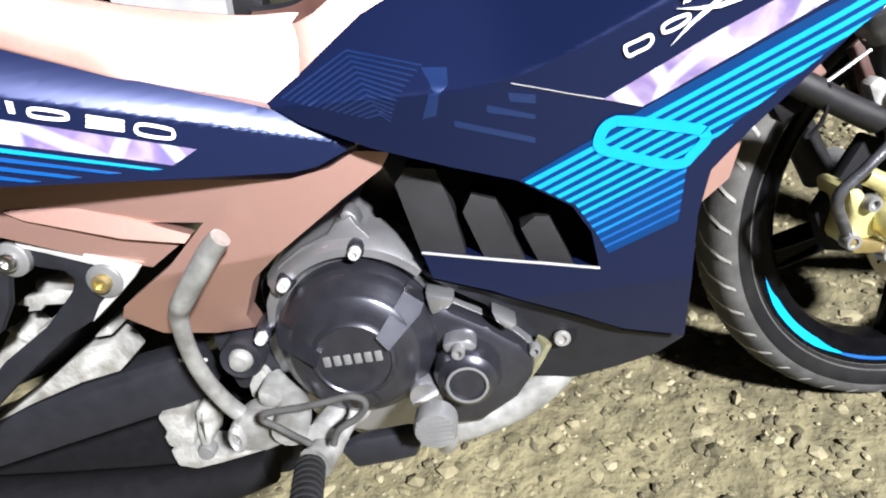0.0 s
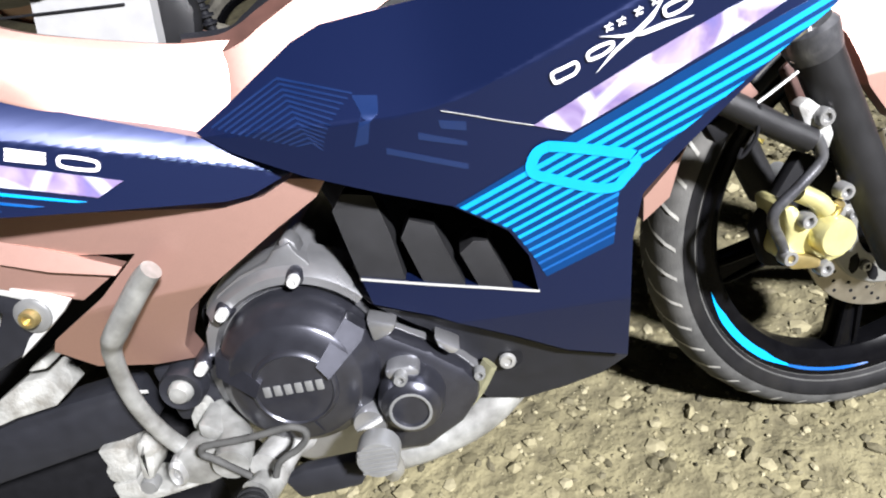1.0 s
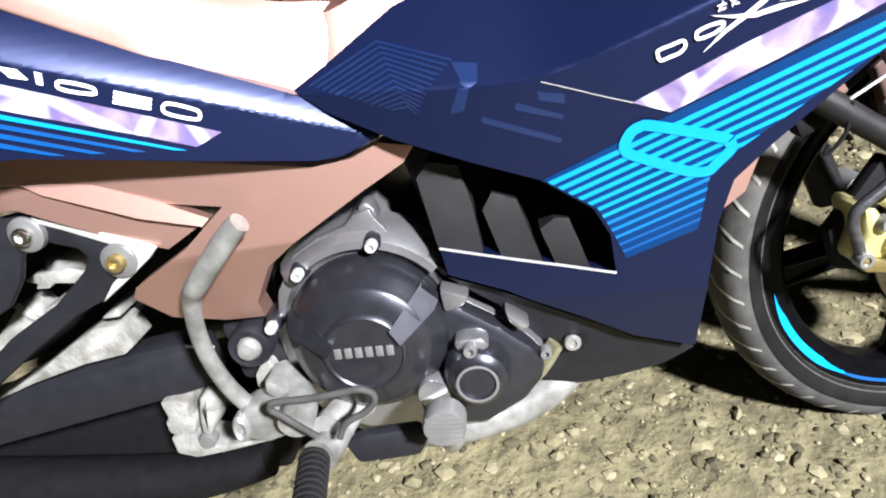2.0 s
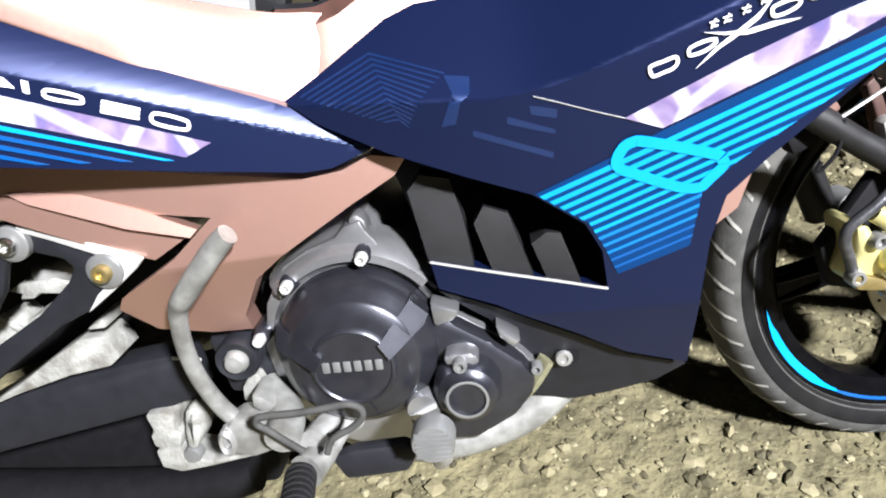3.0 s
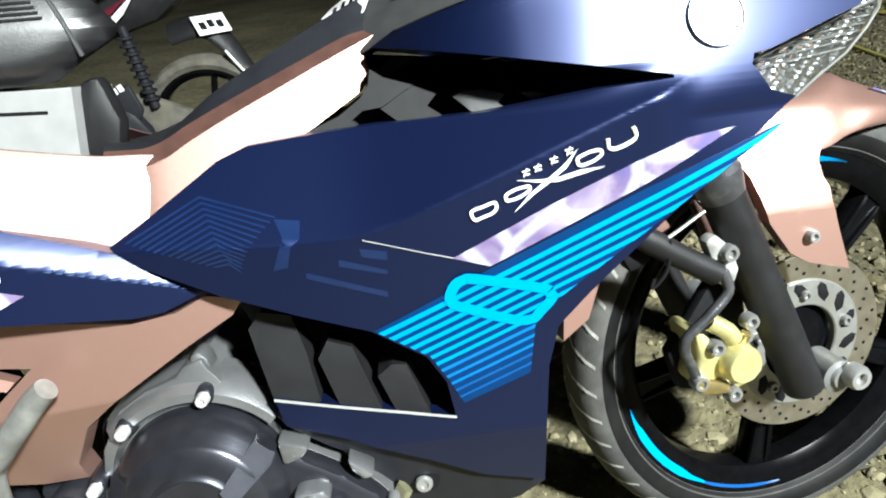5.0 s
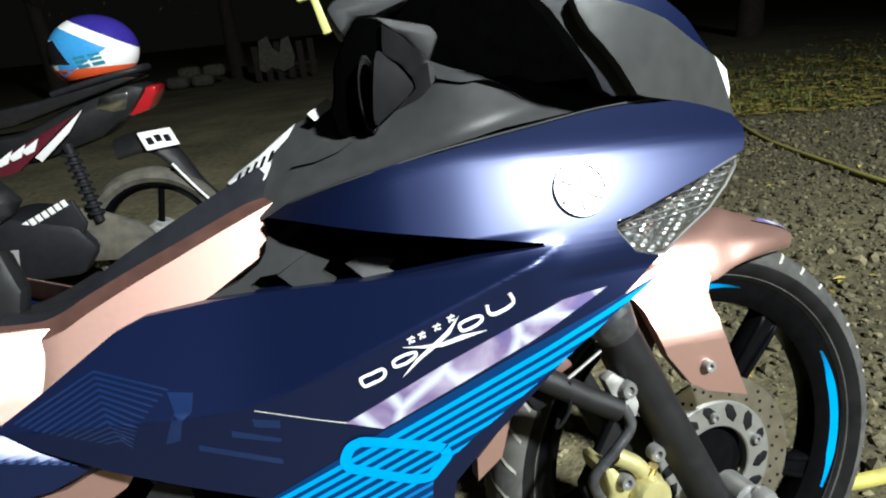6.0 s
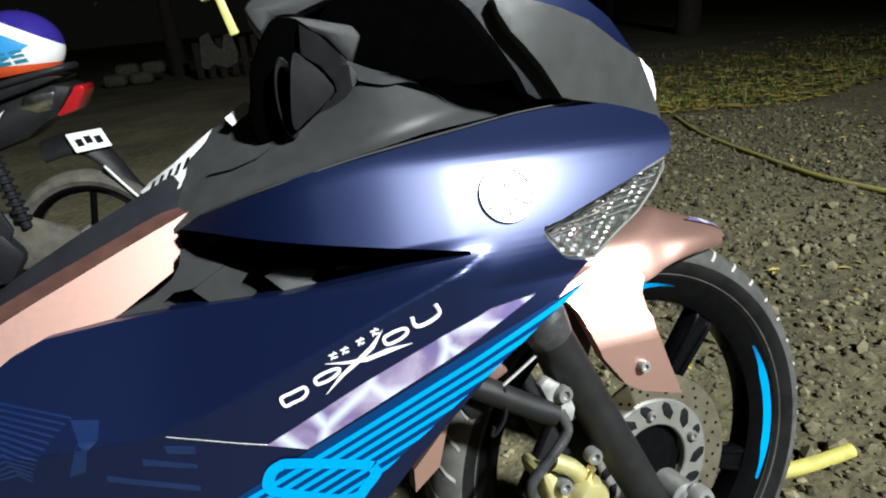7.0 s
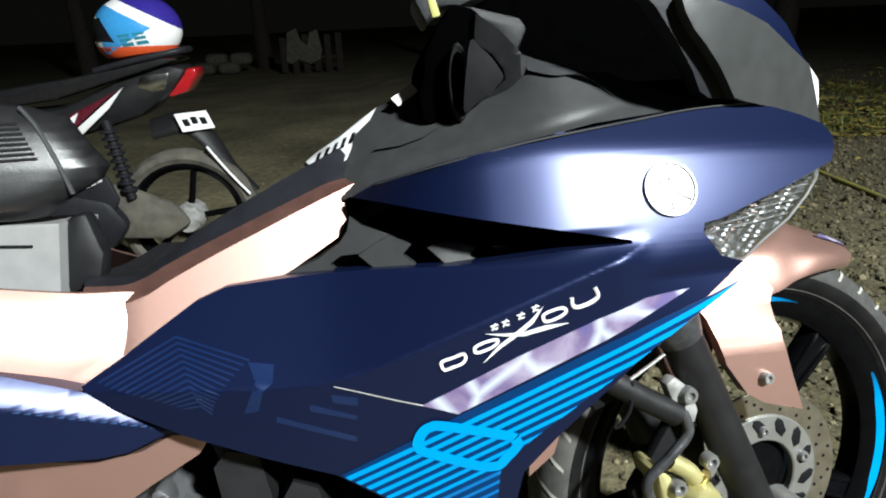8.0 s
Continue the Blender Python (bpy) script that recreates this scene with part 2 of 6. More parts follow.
# side surfaces of the bodywork, as y over (x, z): facets that meet in soft creases
COWL = [(.21, .674, -.157), (.423, .728, -.194), (.35, .758, -.17), (.336, .762, -.145), (.244, .741, -.097), (.151, .687, -.089), (.507, .718, -.232)]


def sheet(controls):
    """A smooth y(x, z) through the controls (thin plate)."""
    c = np.array(controls)
    n = len(c)

    def kernel(d2):
        return np.where(d2 > 1e-12, d2 * np.log(np.maximum(d2, 1e-12)), 0.0)

    d2 = ((c[:, None, :2] - c[None, :, :2]) ** 2).sum(2)
    p = np.c_[np.ones(n), c[:, :2]]
    a = np.block([[kernel(d2) + 1e-4 * np.eye(n), p], [p.T, np.zeros((3, 3))]])
    k = np.linalg.solve(a, np.r_[c[:, 2], 0, 0, 0])

    def at(x, z):
        e2 = (c[:, 0] - x) ** 2 + (c[:, 1] - z) ** 2
        return float(k[:n] @ kernel(e2) + k[n] + k[n + 1] * x + k[n + 2] * z)

    return at


def soft_max(a, b, k=0.004):
    return 0.5 * (a + b + math.sqrt((a - b) ** 2 + k * k))


def flank_crease(x):
    """Height of the crease along the flank: tail tip, seam, slot tip."""
    u = x - 0.169
    return 0.519 + 0.154 * u + 0.224 * math.sqrt(u * u + 0.035 ** 2)


def head_crease(x):
    """Height of the crease on the head: level above the badge, falling to the rear tip."""
    return 0.69 - 0.064 * (x - 0.33) - 0.14 * (0.345 - x + math.sqrt((0.345 - x) ** 2 + 0.02 ** 2))


def flank_low(x, z):
    return -0.2535 + 0.03 * (x - 0.25) - 0.16 * (z - 0.5) + 0.25 * max(0, 0.33 - z) + 0.085 * (0.17 - x + math.sqrt((0.17 - x) ** 2 + 0.13 ** 2)) - 0.008


def ease(a):
    a = min(1, max(0, a))
    return a * a * (3 - 2 * a)


def side(x, z):
    """The fairing's near sheet: a folded flank, the head above the slot, one soft turn between them past the slot's tip."""
    flank = flank_low(x, z) + 0.25 * max(0, x - 0.39) * ease((z - 0.515) / 0.13)
    folded = flank + max(0, z - flank_crease(x))
    h = head_crease(x)
    u = x - 0.36
    w = -0.015 - u
    bow = -0.2405 + (1.0 if u < 0 else 0.36) * u * u + 4.6 * max(0, -0.06 - u) ** 2 - 0.042 * (w + math.sqrt(w * w + 0.03 ** 2))
    head = bow + 0.12 * (z - h) - 0.2 * (math.sqrt((z - h) ** 2 + 0.007 ** 2) - 0.007)
    under = -0.267 + 0.25 * (x - 0.404) - 0.5 * (z - 0.611) + 0.8 * max(0, 0.40 - x) ** 2 - 0.6 * max(0, x - 0.405)
    lipped = soft_max(head, under, 0.008)
    s = ease((z - 0.598) / 0.03)
    k = ease((x - 0.394) / 0.032)
    return (folded * (1 - s) + lipped * s) * (1 - k) + soft_max(flank - 0.5 * k * max(0, z - 0.585), head, 0.013) * k


cowl = sheet(COWL)


# ---- building helpers ----
def finish(name, bm, mat, smooth=40):
    me = bpy.data.meshes.new(name)
    bmesh.ops.recalc_face_normals(bm, faces=bm.faces)
    bm.to_mesh(me)
    bm.free()
    me.materials.append(mat)
    me.polygons.foreach_set("use_smooth", [True] * len(me.polygons))
    me.set_sharp_from_angle(angle=radians(smooth))
    return new(name, me)


def part(name, bm, mat, parent, label="", m=None, smooth=40):
    """Links a bmesh as one mesh object under a thing or a part."""
    if m is not None:
        bm.transform(m)
    ob = finish(name, bm, mat, smooth)
    ob.parent = parent
    return tagged(ob, label)


def thing(name, m, label, category, group=""):
    return tagged(place(new(name), m), label, category, group)


def place(ob, m):
    ob.matrix_world = m
    return ob


def spline(points, per=8, closed=False):
    """A smooth line through the points (Catmull-Rom)."""
    p = [Vector(q) for q in points]
    n = len(p)
    out = []
    for i in range(n if closed else n - 1):
        a = p[(i - 1) % n] if closed or i > 0 else p[0]
        b, c = p[i], p[(i + 1) % n]
        d = p[(i + 2) % n] if closed or i + 2 < n else p[-1]
        for k in range(per):
            t = k / per
            out.append(0.5 * (2 * b + (c - a) * t + (2 * a - 5 * b + 4 * c - d) * t * t + (3 * b - a - 3 * c + d) * t ** 3))
    if not closed:
        out.append(p[-1])
    return out


def outline_mesh(outline, step, cuts=()):
    """A flat sheet in x and z, cut into cells, with the given outline."""
    pts = []
    n = len(outline)
    for i in range(n):
        a, b = Vector(outline[i]), Vector(outline[(i + 1) % n])
        k = max(1, int((b - a).length / step))
        pts += [a.lerp(b, j / k) for j in range(k)]
    bm = bmesh.new()
    vs = [bm.verts.new((p.x, 0, p.y)) for p in pts]
    from mathutils.geometry import tessellate_polygon
    for t in tessellate_polygon([[Vector((p.x, p.y, 0)) for p in pts]]):
        try:
            bm.faces.new([vs[i] for i in t])
        except ValueError:
            pass
    for (x, z), (dx, dz) in cuts:
        bmesh.ops.bisect_plane(bm, geom=bm.verts[:] + bm.edges[:] + bm.faces[:], plane_co=(x, 0, z), plane_no=(-dz, 0, dx))
    for axis in (0, 2):
        lo, hi = min(v.co[axis] for v in bm.verts), max(v.co[axis] for v in bm.verts)
        c = lo + step
        while c < hi - step * 0.3:
            co, no = Vector((0, 0, 0)), Vector((0, 0, 0))
            co[axis], no[axis] = c, 1
            bmesh.ops.bisect_plane(bm, geom=bm.verts[:] + bm.edges[:] + bm.faces[:], plane_co=co, plane_no=no)
            c += step
    return bm, pts


def edge_distance(co, pts):
    a = np.array([(p.x, p.y) for p in pts])
    b = np.roll(a, -1, 0)
    p = np.array([(v[0], v[2]) for v in co])[:, None]
    ab = (b - a)[None]
    t = np.clip(((p - a) * ab).sum(2) / np.maximum((ab ** 2).sum(2), 1e-12), 0, 1)
    return np.sqrt((((a + t[..., None] * ab) - p) ** 2).sum(2)).min(1)


def panel(name, outline, yfun, mat, parent, lip=0.012, step=0.012, edge=0.006, label="", far=False, rounded=False, smooth=35, m=None, cuts=()):
    """A body panel: its outline in side view, pressed on the sheet yfun, its rim rolled in and turned back by lip.
    far: the same panel on the other side of the machine."""
    if rounded:
        outline = [(q.x, q.y) for q in spline([(a, b, 0) for a, b in outline], 4, True)]
    bm, pts = outline_mesh(outline, step, cuts)
    bm.verts.ensure_lookup_table()
    d = edge_distance([v.co for v in bm.verts], pts)
    for v, k in zip(bm.verts, d):
        roll = edge * (1 - math.sqrt(max(0, 1 - (1 - min(k / edge, 1)) ** 2))) * 0.7 if edge > 0.015 else 0
        v.co.y = yfun(v.co.x, v.co.z) + roll
    if lip:
        rim = [e for e in bm.edges if len(e.link_faces) == 1]
        made = bmesh.ops.extrude_edge_only(bm, edges=rim)["geom"]
        for v in made:
            if isinstance(v, bmesh.types.BMVert):
                v.co.y += lip
        if 0.002 < edge <= 0.015:
            corner = [e for e in rim if e.is_valid and len(e.link_faces) == 2]
            bmesh.ops.bevel(bm, geom=corner, offset=min(0.35 * edge, 0.0025, 0.4 * lip), segments=2, affect="EDGES", profile=0.5, clamp_overlap=True)
    if far:
        for v in bm.verts:
            v.co.y = 2 * mid(v.co.x) - v.co.y
    return part(name, bm, mat, parent, label, m, smooth)


def prism(outline, y0, y1, bevel=0.003):
    """A solid plate with the outline in x and z, from y0 to y1, its edges rounded."""
    bm = bmesh.new()
    f = bm.faces.new([bm.verts.new((x, y0, z)) for x, z in outline])
    out = bmesh.ops.extrude_face_region(bm, geom=[f])["geom"]
    for v in out:
        if isinstance(v, bmesh.types.BMVert):
            v.co.y = y1
    if bevel:
        bmesh.ops.bevel(bm, geom=bm.edges[:], offset=bevel, segments=2, affect="EDGES", profile=0.5, clamp_overlap=True)
    return bm


def box(sx, sy, sz, bevel=0.004, at=(0, 0, 0), segments=2):
    bm = bmesh.new()
    bmesh.ops.create_cube(bm, size=1)
    for v in bm.verts:
        v.co = Vector((v.co.x * sx + at[0], v.co.y * sy + at[1], v.co.z * sz + at[2]))
    if bevel:
        bmesh.ops.bevel(bm, geom=bm.edges[:], offset=bevel, segments=segments, affect="EDGES", profile=0.5, clamp_overlap=True)
    return bm


def lathe(profile, n=48, at=(0, 0, 0), tilt=None, close=False):
    """A turned body about y: profile of (radius, y)."""
    bm = bmesh.new()
    rings = []
    for r, y in profile:
        rings.append([bm.verts.new((r * math.cos(2 * math.pi * i / n), y, r * math.sin(2 * math.pi * i / n))) for i in range(n)])
    loops = list(zip(rings, rings[1:])) + ([(rings[-1], rings[0])] if close else [])
    for a, b in loops:
        for i in range(n):
            j = (i + 1) % n
            bm.faces.new((a[i], a[j], b[j], b[i]))
    if not close:
        for ring in (rings[0], rings[-1]):
            if (ring[0].co - ring[n // 2].co).length > 1e-4:
                bm.faces.new(ring)
    bmesh.ops.remove_doubles(bm, verts=bm.verts, dist=1e-5)
    if tilt is not None:
        bm.transform(tilt)
    bm.transform(Matrix.Translation(at))
    return bm


def tube(points, radius, n=12, per=6, smooth=True, flat=1.0):
    """A pipe or rod along the points; radius may be a list, one for each point."""
    line = spline(points, per) if smooth else [Vector(p) for p in points]
    if isinstance(radius, (int, float)):
        radii = [radius] * len(line)
    else:
        radii = [float(v) for v in np.interp(np.linspace(0, len(radius) - 1, len(line)), range(len(radius)), radius)]
    bm = bmesh.new()
    rings = []
    side_v = None
    for i, p in enumerate(line):
        d = (line[min(i + 1, len(line) - 1)] - line[max(i - 1, 0)]).normalized()
        if side_v is None:
            side_v = d.orthogonal().normalized()
        side_v = (side_v - d * side_v.dot(d)).normalized()
        up = d.cross(side_v)
        rings.append([bm.verts.new(p + radii[i] * (math.cos(a) * side_v + flat * math.sin(a) * up)) for a in (2 * math.pi * k / n for k in range(n))])
    for a, b in zip(rings, rings[1:]):
        for k in range(n):
            bm.faces.new((a[k], a[(k + 1) % n], b[(k + 1) % n], b[k]))
    bm.faces.new(rings[0])
    bm.faces.new(rings[-1])
    return bm


def loft(rails, per=6, thick=0.004, across=4):
    """A skin over smooth rails, with a thickness turned inward."""
    lines = [spline(r, per) for r in rails]
    cross = [spline([l[i] for l in lines], across) for i in range(len(lines[0]))]
    bm = bmesh.new()
    grid = [[bm.verts.new(p) for p in row] for row in cross]
    for a, b in zip(grid, grid[1:]):
        for k in range(len(a) - 1):
            bm.faces.new((a[k], a[k + 1], b[k + 1], b[k]))
    if thick:
        rim = [e for e in bm.edges if len(e.link_faces) == 1]
        for v in bmesh.ops.extrude_edge_only(bm, edges=rim)["geom"]:
            if isinstance(v, bmesh.types.BMVert):
                v.co.y += thick
    return bm


def bolt(name, at, r, parent, mat=None, m=None, h=0.006, label=""):
    """A domed socket bolt that faces the near side."""
    bm = lathe([(0, 0.004), (r, 0.004), (r, -h * 0.6), (r * 0.85, -h), (r * 0.5, -h), (r * 0.45, -h * 0.45), (0, -h * 0.45)], 20, at)
    return part(name, bm, mat or BOLT, parent, label, m)


def inside_spans(region, z0, slope):
    """Spans of x in which the line z0 + slope * x runs inside the region."""
    xs = []
    n = len(region)
    for i in range(n):
        (x0, a), (x1, b) = region[i], region[(i + 1) % n]
        f, g = a - z0 - slope * x0, b - z0 - slope * x1
        if f * g < 0:
            xs.append(x0 + (x1 - x0) * f / (f - g))
    xs.sort()
    return list(zip(xs[::2], xs[1::2]))


def mid(x):
    """The machine's middle plane."""
    return 0.02 + 0.115 * (x - 0.65)


# ---- the motorcycle: leans on its stand, front to +x ----
bike = thing("motorcycle", pose(0, 0, 0, -10, 0, 0), "navy and satin copper motorcycle with cyan stripes on gravel", "motorcycle")

FAIR = [(-0.0177, 0.5358), (0.0078, 0.5505), (0.0358, 0.5686), (0.0622, 0.5855), (0.0855, 0.5939), (0.1423, 0.5977), (0.1885, 0.5999), (0.2710, 0.6021), (0.3542, 0.6115), (0.4040, 0.6137), (0.4035, 0.6162), (0.3596, 0.6255), (0.2950, 0.6387), (0.2499, 0.6477), (0.2206, 0.6535), (0.1922, 0.6578), (0.2138, 0.6692), (0.2632, 0.6824), (0.3265, 0.6947), (0.3743, 0.7014), (0.4112, 0.7061), (0.4613, 0.7124), (0.5117, 0.7149), (0.5378, 0.7094), (0.5611, 0.7028), (0.5847, 0.6941), (0.5962, 0.6834), (0.5979, 0.6734), (0.5941, 0.6631), (0.5503, 0.6476), (0.5086, 0.6347), (0.4797, 0.6255), (0.4664, 0.6239), (0.4642, 0.6166), (0.4797, 0.5965), (0.5016, 0.5897), (0.4730, 0.5694), (0.4537, 0.5551), (0.4140, 0.5232), (0.3795, 0.4917), (0.3428, 0.4582), (0.3149, 0.4292), (0.3060, 0.3911), (0.3028, 0.3345), (0.3034, 0.2516), (0.2462, 0.2722), (0.2007, 0.3018), (0.1308, 0.3412), (0.0812, 0.3608), (0.0769, 0.3890), (0.1354, 0.3740), (0.2253, 0.3505), (0.2205, 0.3887), (0.2065, 0.4155), (0.1650, 0.4452), (0.1131, 0.4649), (0.0559, 0.4887), (0.0053, 0.5162)]
fairing = panel("fairing", FAIR, side, NAVY, bike, lip=0.02, step=0.006, edge=0.008, label="glossy navy blue side fairing with cyan stripes", smooth=32, cuts=[((0.169, 0.5268), (1, 0.154)), ((0.3, 0.571), (1, 0.374)), ((0.05, 0.526), (1, -0.06)), ((0.33, 0.69), (1, -0.064)), ((0.33, 0.695), (1, -0.064)), ((0.33, 0.685), (1, -0.064)), ((0.345, 0.689), (1, 0.216)), ((0.345, 0.693), (1, 0.216)), ((0.345, 0.685), (1, 0.216))])
panel("fairing", FAIR, side, NAVY, bike, lip=0.02, step=0.02, edge=0.008, label="navy blue side fairing", far=True)


def back(fn, d):
    return lambda x, z: fn(x, z) + d


BELLY = [(0.0782, 0.353), (0.1292, 0.3329), (0.2011, 0.2906), (0.2482, 0.2599), (0.3073, 0.2386), (0.2825, 0.2173), (0.2426, 0.2031), (0.2017, 0.1926), (0.1619, 0.2023), (0.1524, 0.2214), (0.1427, 0.2719), (0.1219, 0.318)]
belly = panel("belly_cowl", BELLY, back(side, 0.012), CHARCOAL, bike, lip=0.05, edge=0.008, label="charcoal plastic lower cowl")
panel("belly_cowl", BELLY, back(side, 0.012), CHARCOAL, bike, lip=0.05, edge=0.008, far=True)
part("bolt_recess", lathe([(0, -0.0015), (0.0115, -0.0015), (0.0125, 0.003)], 24, (0.1925, -0.1893, 0.264)), DARK, belly)
bolt("cowl_bolt", (0.189, -0.1903, 0.262), 0.0085, belly, STEEL, h=0.004)

# added filler block behind the vents and the fairing, black for the hollow's shade
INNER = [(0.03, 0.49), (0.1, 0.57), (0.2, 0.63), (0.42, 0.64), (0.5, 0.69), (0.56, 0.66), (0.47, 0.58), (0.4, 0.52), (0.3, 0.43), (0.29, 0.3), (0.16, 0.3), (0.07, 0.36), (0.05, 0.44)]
part("inner_filler", prism(INNER, -0.165, 0.13, 0.01), DARK, bike, "black filler block inside the fairing")

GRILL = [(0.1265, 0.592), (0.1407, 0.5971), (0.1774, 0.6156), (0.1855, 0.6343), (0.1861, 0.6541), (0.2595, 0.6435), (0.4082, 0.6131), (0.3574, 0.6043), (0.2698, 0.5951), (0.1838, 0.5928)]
# Backing sheet of the slot: the recess's shade is its black colour.
grill = panel("vent_backing", GRILL, back(side, 0.06), VOID, bike, lip=0.01, edge=0.003, label="vent recess with sloping fins, shade put into its black backing")


def fin_y(x, z):
    """The fins slope inward and up from the slot's lower lip."""
    return -0.212 + 0.35 * (z - 0.603 + 0.03 * (x - 0.18)) + 0.32 * max(0, 0.26 - x)


for fin in ([(0.1240, 0.5949), (0.1590, 0.6068), (0.1793, 0.6200), (0.1867, 0.6298), (0.1895, 0.6413), (0.1995, 0.6340), (0.2223, 0.6262), (0.2086, 0.6189), (0.1958, 0.6116), (0.1800, 0.6103), (0.1704, 0.6037), (0.1782, 0.5935)],
            [(0.1830, 0.5934), (0.2079, 0.5991), (0.1947, 0.6103), (0.2100, 0.6193), (0.2223, 0.6257), (0.2391, 0.6179), (0.2310, 0.6092), (0.2421, 0.6008), (0.2401, 0.5937)],
            [(0.2401, 0.5937), (0.2657, 0.6007), (0.2557, 0.6106), (0.2516, 0.6143), (0.2606, 0.6180), (0.2778, 0.6166), (0.2919, 0.6119), (0.2855, 0.6062), (0.2942, 0.5997), (0.2928, 0.5914)],
            [(0.2928, 0.5914), (0.3197, 0.5994), (0.3055, 0.6113), (0.3142, 0.6119), (0.3418, 0.6030), (0.3616, 0.6064), (0.3955, 0.6041), (0.3655, 0.5997), (0.3406, 0.5945), (0.3163, 0.5912)]):
    panel("fin", fin, fin_y, FINGREY, grill, lip=0.022, step=0.006, edge=0.006)

# lower vents
for vent in ([(0.0638, 0.4481), (0.0754, 0.4614), (0.0998, 0.456), (0.1084, 0.4226), (0.114, 0.3802), (0.0762, 0.385)], [(0.1169, 0.4164), (0.126, 0.4305), (0.1461, 0.423), (0.1545, 0.3962), (0.165, 0.363), (0.1298, 0.3729)], [(0.1639, 0.3951), (0.1768, 0.4038), (0.1885, 0.4024), (0.2054, 0.3524), (0.1767, 0.3588)]):
    cx = sum(p[0] for p in vent) / len(vent)
    panel("vent_blade", vent, lambda x, z: -0.214 - 0.012 * math.sin(min(1.5, max(0, (0.45 - z) * 16))) - 0.02 * (x - cx), BLACK, bike, lip=0.03, step=0.01, edge=0.006, label="dark grey vent blade")
STRIP = [(0.0771, 0.3893), (0.1357, 0.3754), (0.1813, 0.3647), (0.2255, 0.3531), (0.2253, 0.3511), (0.181, 0.3626), (0.1351, 0.3733), (0.0764, 0.3873)]
panel("chrome_strip", STRIP, back(side, -0.001), ALLOY, bike, lip=0.0012, step=0.01, edge=0.001, label="bright metal trim strip")

# indicator
LENS = [(0.4697, 0.6170), (0.4893, 0.6218), (0.5349, 0.6337), (0.5846, 0.6467), (0.6158, 0.6543), (0.6131, 0.6447), (0.6002, 0.6306), (0.5768, 0.6126), (0.5435, 0.5970), (0.5206, 0.5846), (0.5029, 0.5864), (0.4868, 0.5946), (0.4755, 0.6082)]


def lens_y(x, z):
    return -0.236 + 0.42 * (x - 0.471)


lens = panel("indicator", LENS, lens_y, GLASS, bike, lip=0.004, step=0.012, edge=0.002, label="clear ribbed indicator lens with a bright rim")
lens.visible_shadow = False
panel("reflector", LENS, lambda x, z: lens_y(x, z) + 0.013 + 0.0022 * math.sin(410 * x) * math.sin(470 * z), REFLECT, lens, lip=0.002, step=0.0035, edge=0, smooth=6)
part("lens_rim", tube([(x, lens_y(x, z) - 0.0005, z) for x, z in LENS + LENS[:1]], 0.0012, 8, smooth=False), PLATED, lens, "bright lens rim")
for i in range(6):
    z = 0.612 + 0.0055 * i
    for a, b in inside_spans(LENS, z - 0.06 * 0.5, 0.06):
        if b - a > 0.012:
            a, b = a + 0.004, b - 0.004
            part("rib", tube([(x, lens_y(x, z) + 0.0085, z + 0.06 * (x - 0.5)) for x in (a, (a + b) / 2, b)], 0.0004, 6, 2), PLATED, lens)
panel("indicator", LENS, back(side, 0.002), GREY, bike, lip=0.006, step=0.02, edge=0.004, far=True)

# dash cowl and visor
DASH = [(0.1854, 0.6546), (0.1462, 0.6856), (0.1826, 0.7124), (0.2216, 0.7364), (0.2538, 0.7503), (0.2791, 0.7214), (0.3038, 0.7352), (0.3347, 0.7471), (0.3529, 0.7583), (0.4164, 0.7315), (0.4602, 0.7235), (0.506, 0.7178), (0.4512, 0.7118), (0.3931, 0.7062), (0.3319, 0.6948), (0.2657, 0.6809), (0.21, 0.6666)]


def dash_y(x, z):
    """The cowl's sheet, folded inward above a soft crease, with a shallow hollow under it."""
    line = 0.693 + 0.2168 * (x - 0.2674)
    d = z - line
    fade = min(1, max(0, (0.46 - x) / 0.1))
    return cowl(x, z) + 0.002 + fade * (0.12 * 0.5 * (d + math.sqrt(d * d + 0.003 ** 2)) + 0.0035 * math.exp(-((d + 0.009) / 0.006) ** 2))


dash = panel("dash_cowl", DASH, dash_y, DASHGREY, bike, lip=0.03, step=0.004, edge=0.008, label="matt black dash cowl")
# The far cowl's inner shade is put into its colour.
panel("dash_cowl", DASH, back(cowl, 0.002), VOID, bike, lip=0.03, step=0.02, edge=0.008, far=True)
part("dash_seam", tube([(x, side(x, z) - 0.0006, z - 0.0008) for x, z in FAIR[16:23]], 0.0008, 8), SLATE, bike, "thin grey line under the dash cowl")
# Added black sheet: stops the view through the gap and stands for its shade.
panel("seam_backing", [(0.38, 0.69), (0.39, 0.72), (0.44, 0.742), (0.492, 0.74), (0.525, 0.735), (0.545, 0.70), (0.5, 0.695), (0.45, 0.695)], lambda x, z: cowl(min(x, 0.5), z) + 0.03, VOID, bike, lip=0.01, step=0.02, edge=0.002, label="black sheet closing the gap behind the visor")
VISOR = [(0.4780, 0.7416), (0.4649, 0.7572), (0.4544, 0.7683), (0.4469, 0.7810), (0.4438, 0.7912), (0.4467, 0.7961), (0.4580, 0.7961), (0.4734, 0.7889), (0.4973, 0.7822), (0.5231, 0.7726), (0.5516, 0.7554), (0.5783, 0.7421), (0.5894, 0.7239), (0.6156, 0.6838), (0.5943, 0.6941), (0.5606, 0.7037), (0.5325, 0.7102), (0.5037, 0.7155), (0.4941, 0.7183)]


def visor_y(x, z):
    return -0.243 + 0.3 * (x - 0.5) + 1.6 * (x - 0.5) ** 2 - 0.2 * (z - 0.716) + 1.5 * (z - 0.716) ** 2


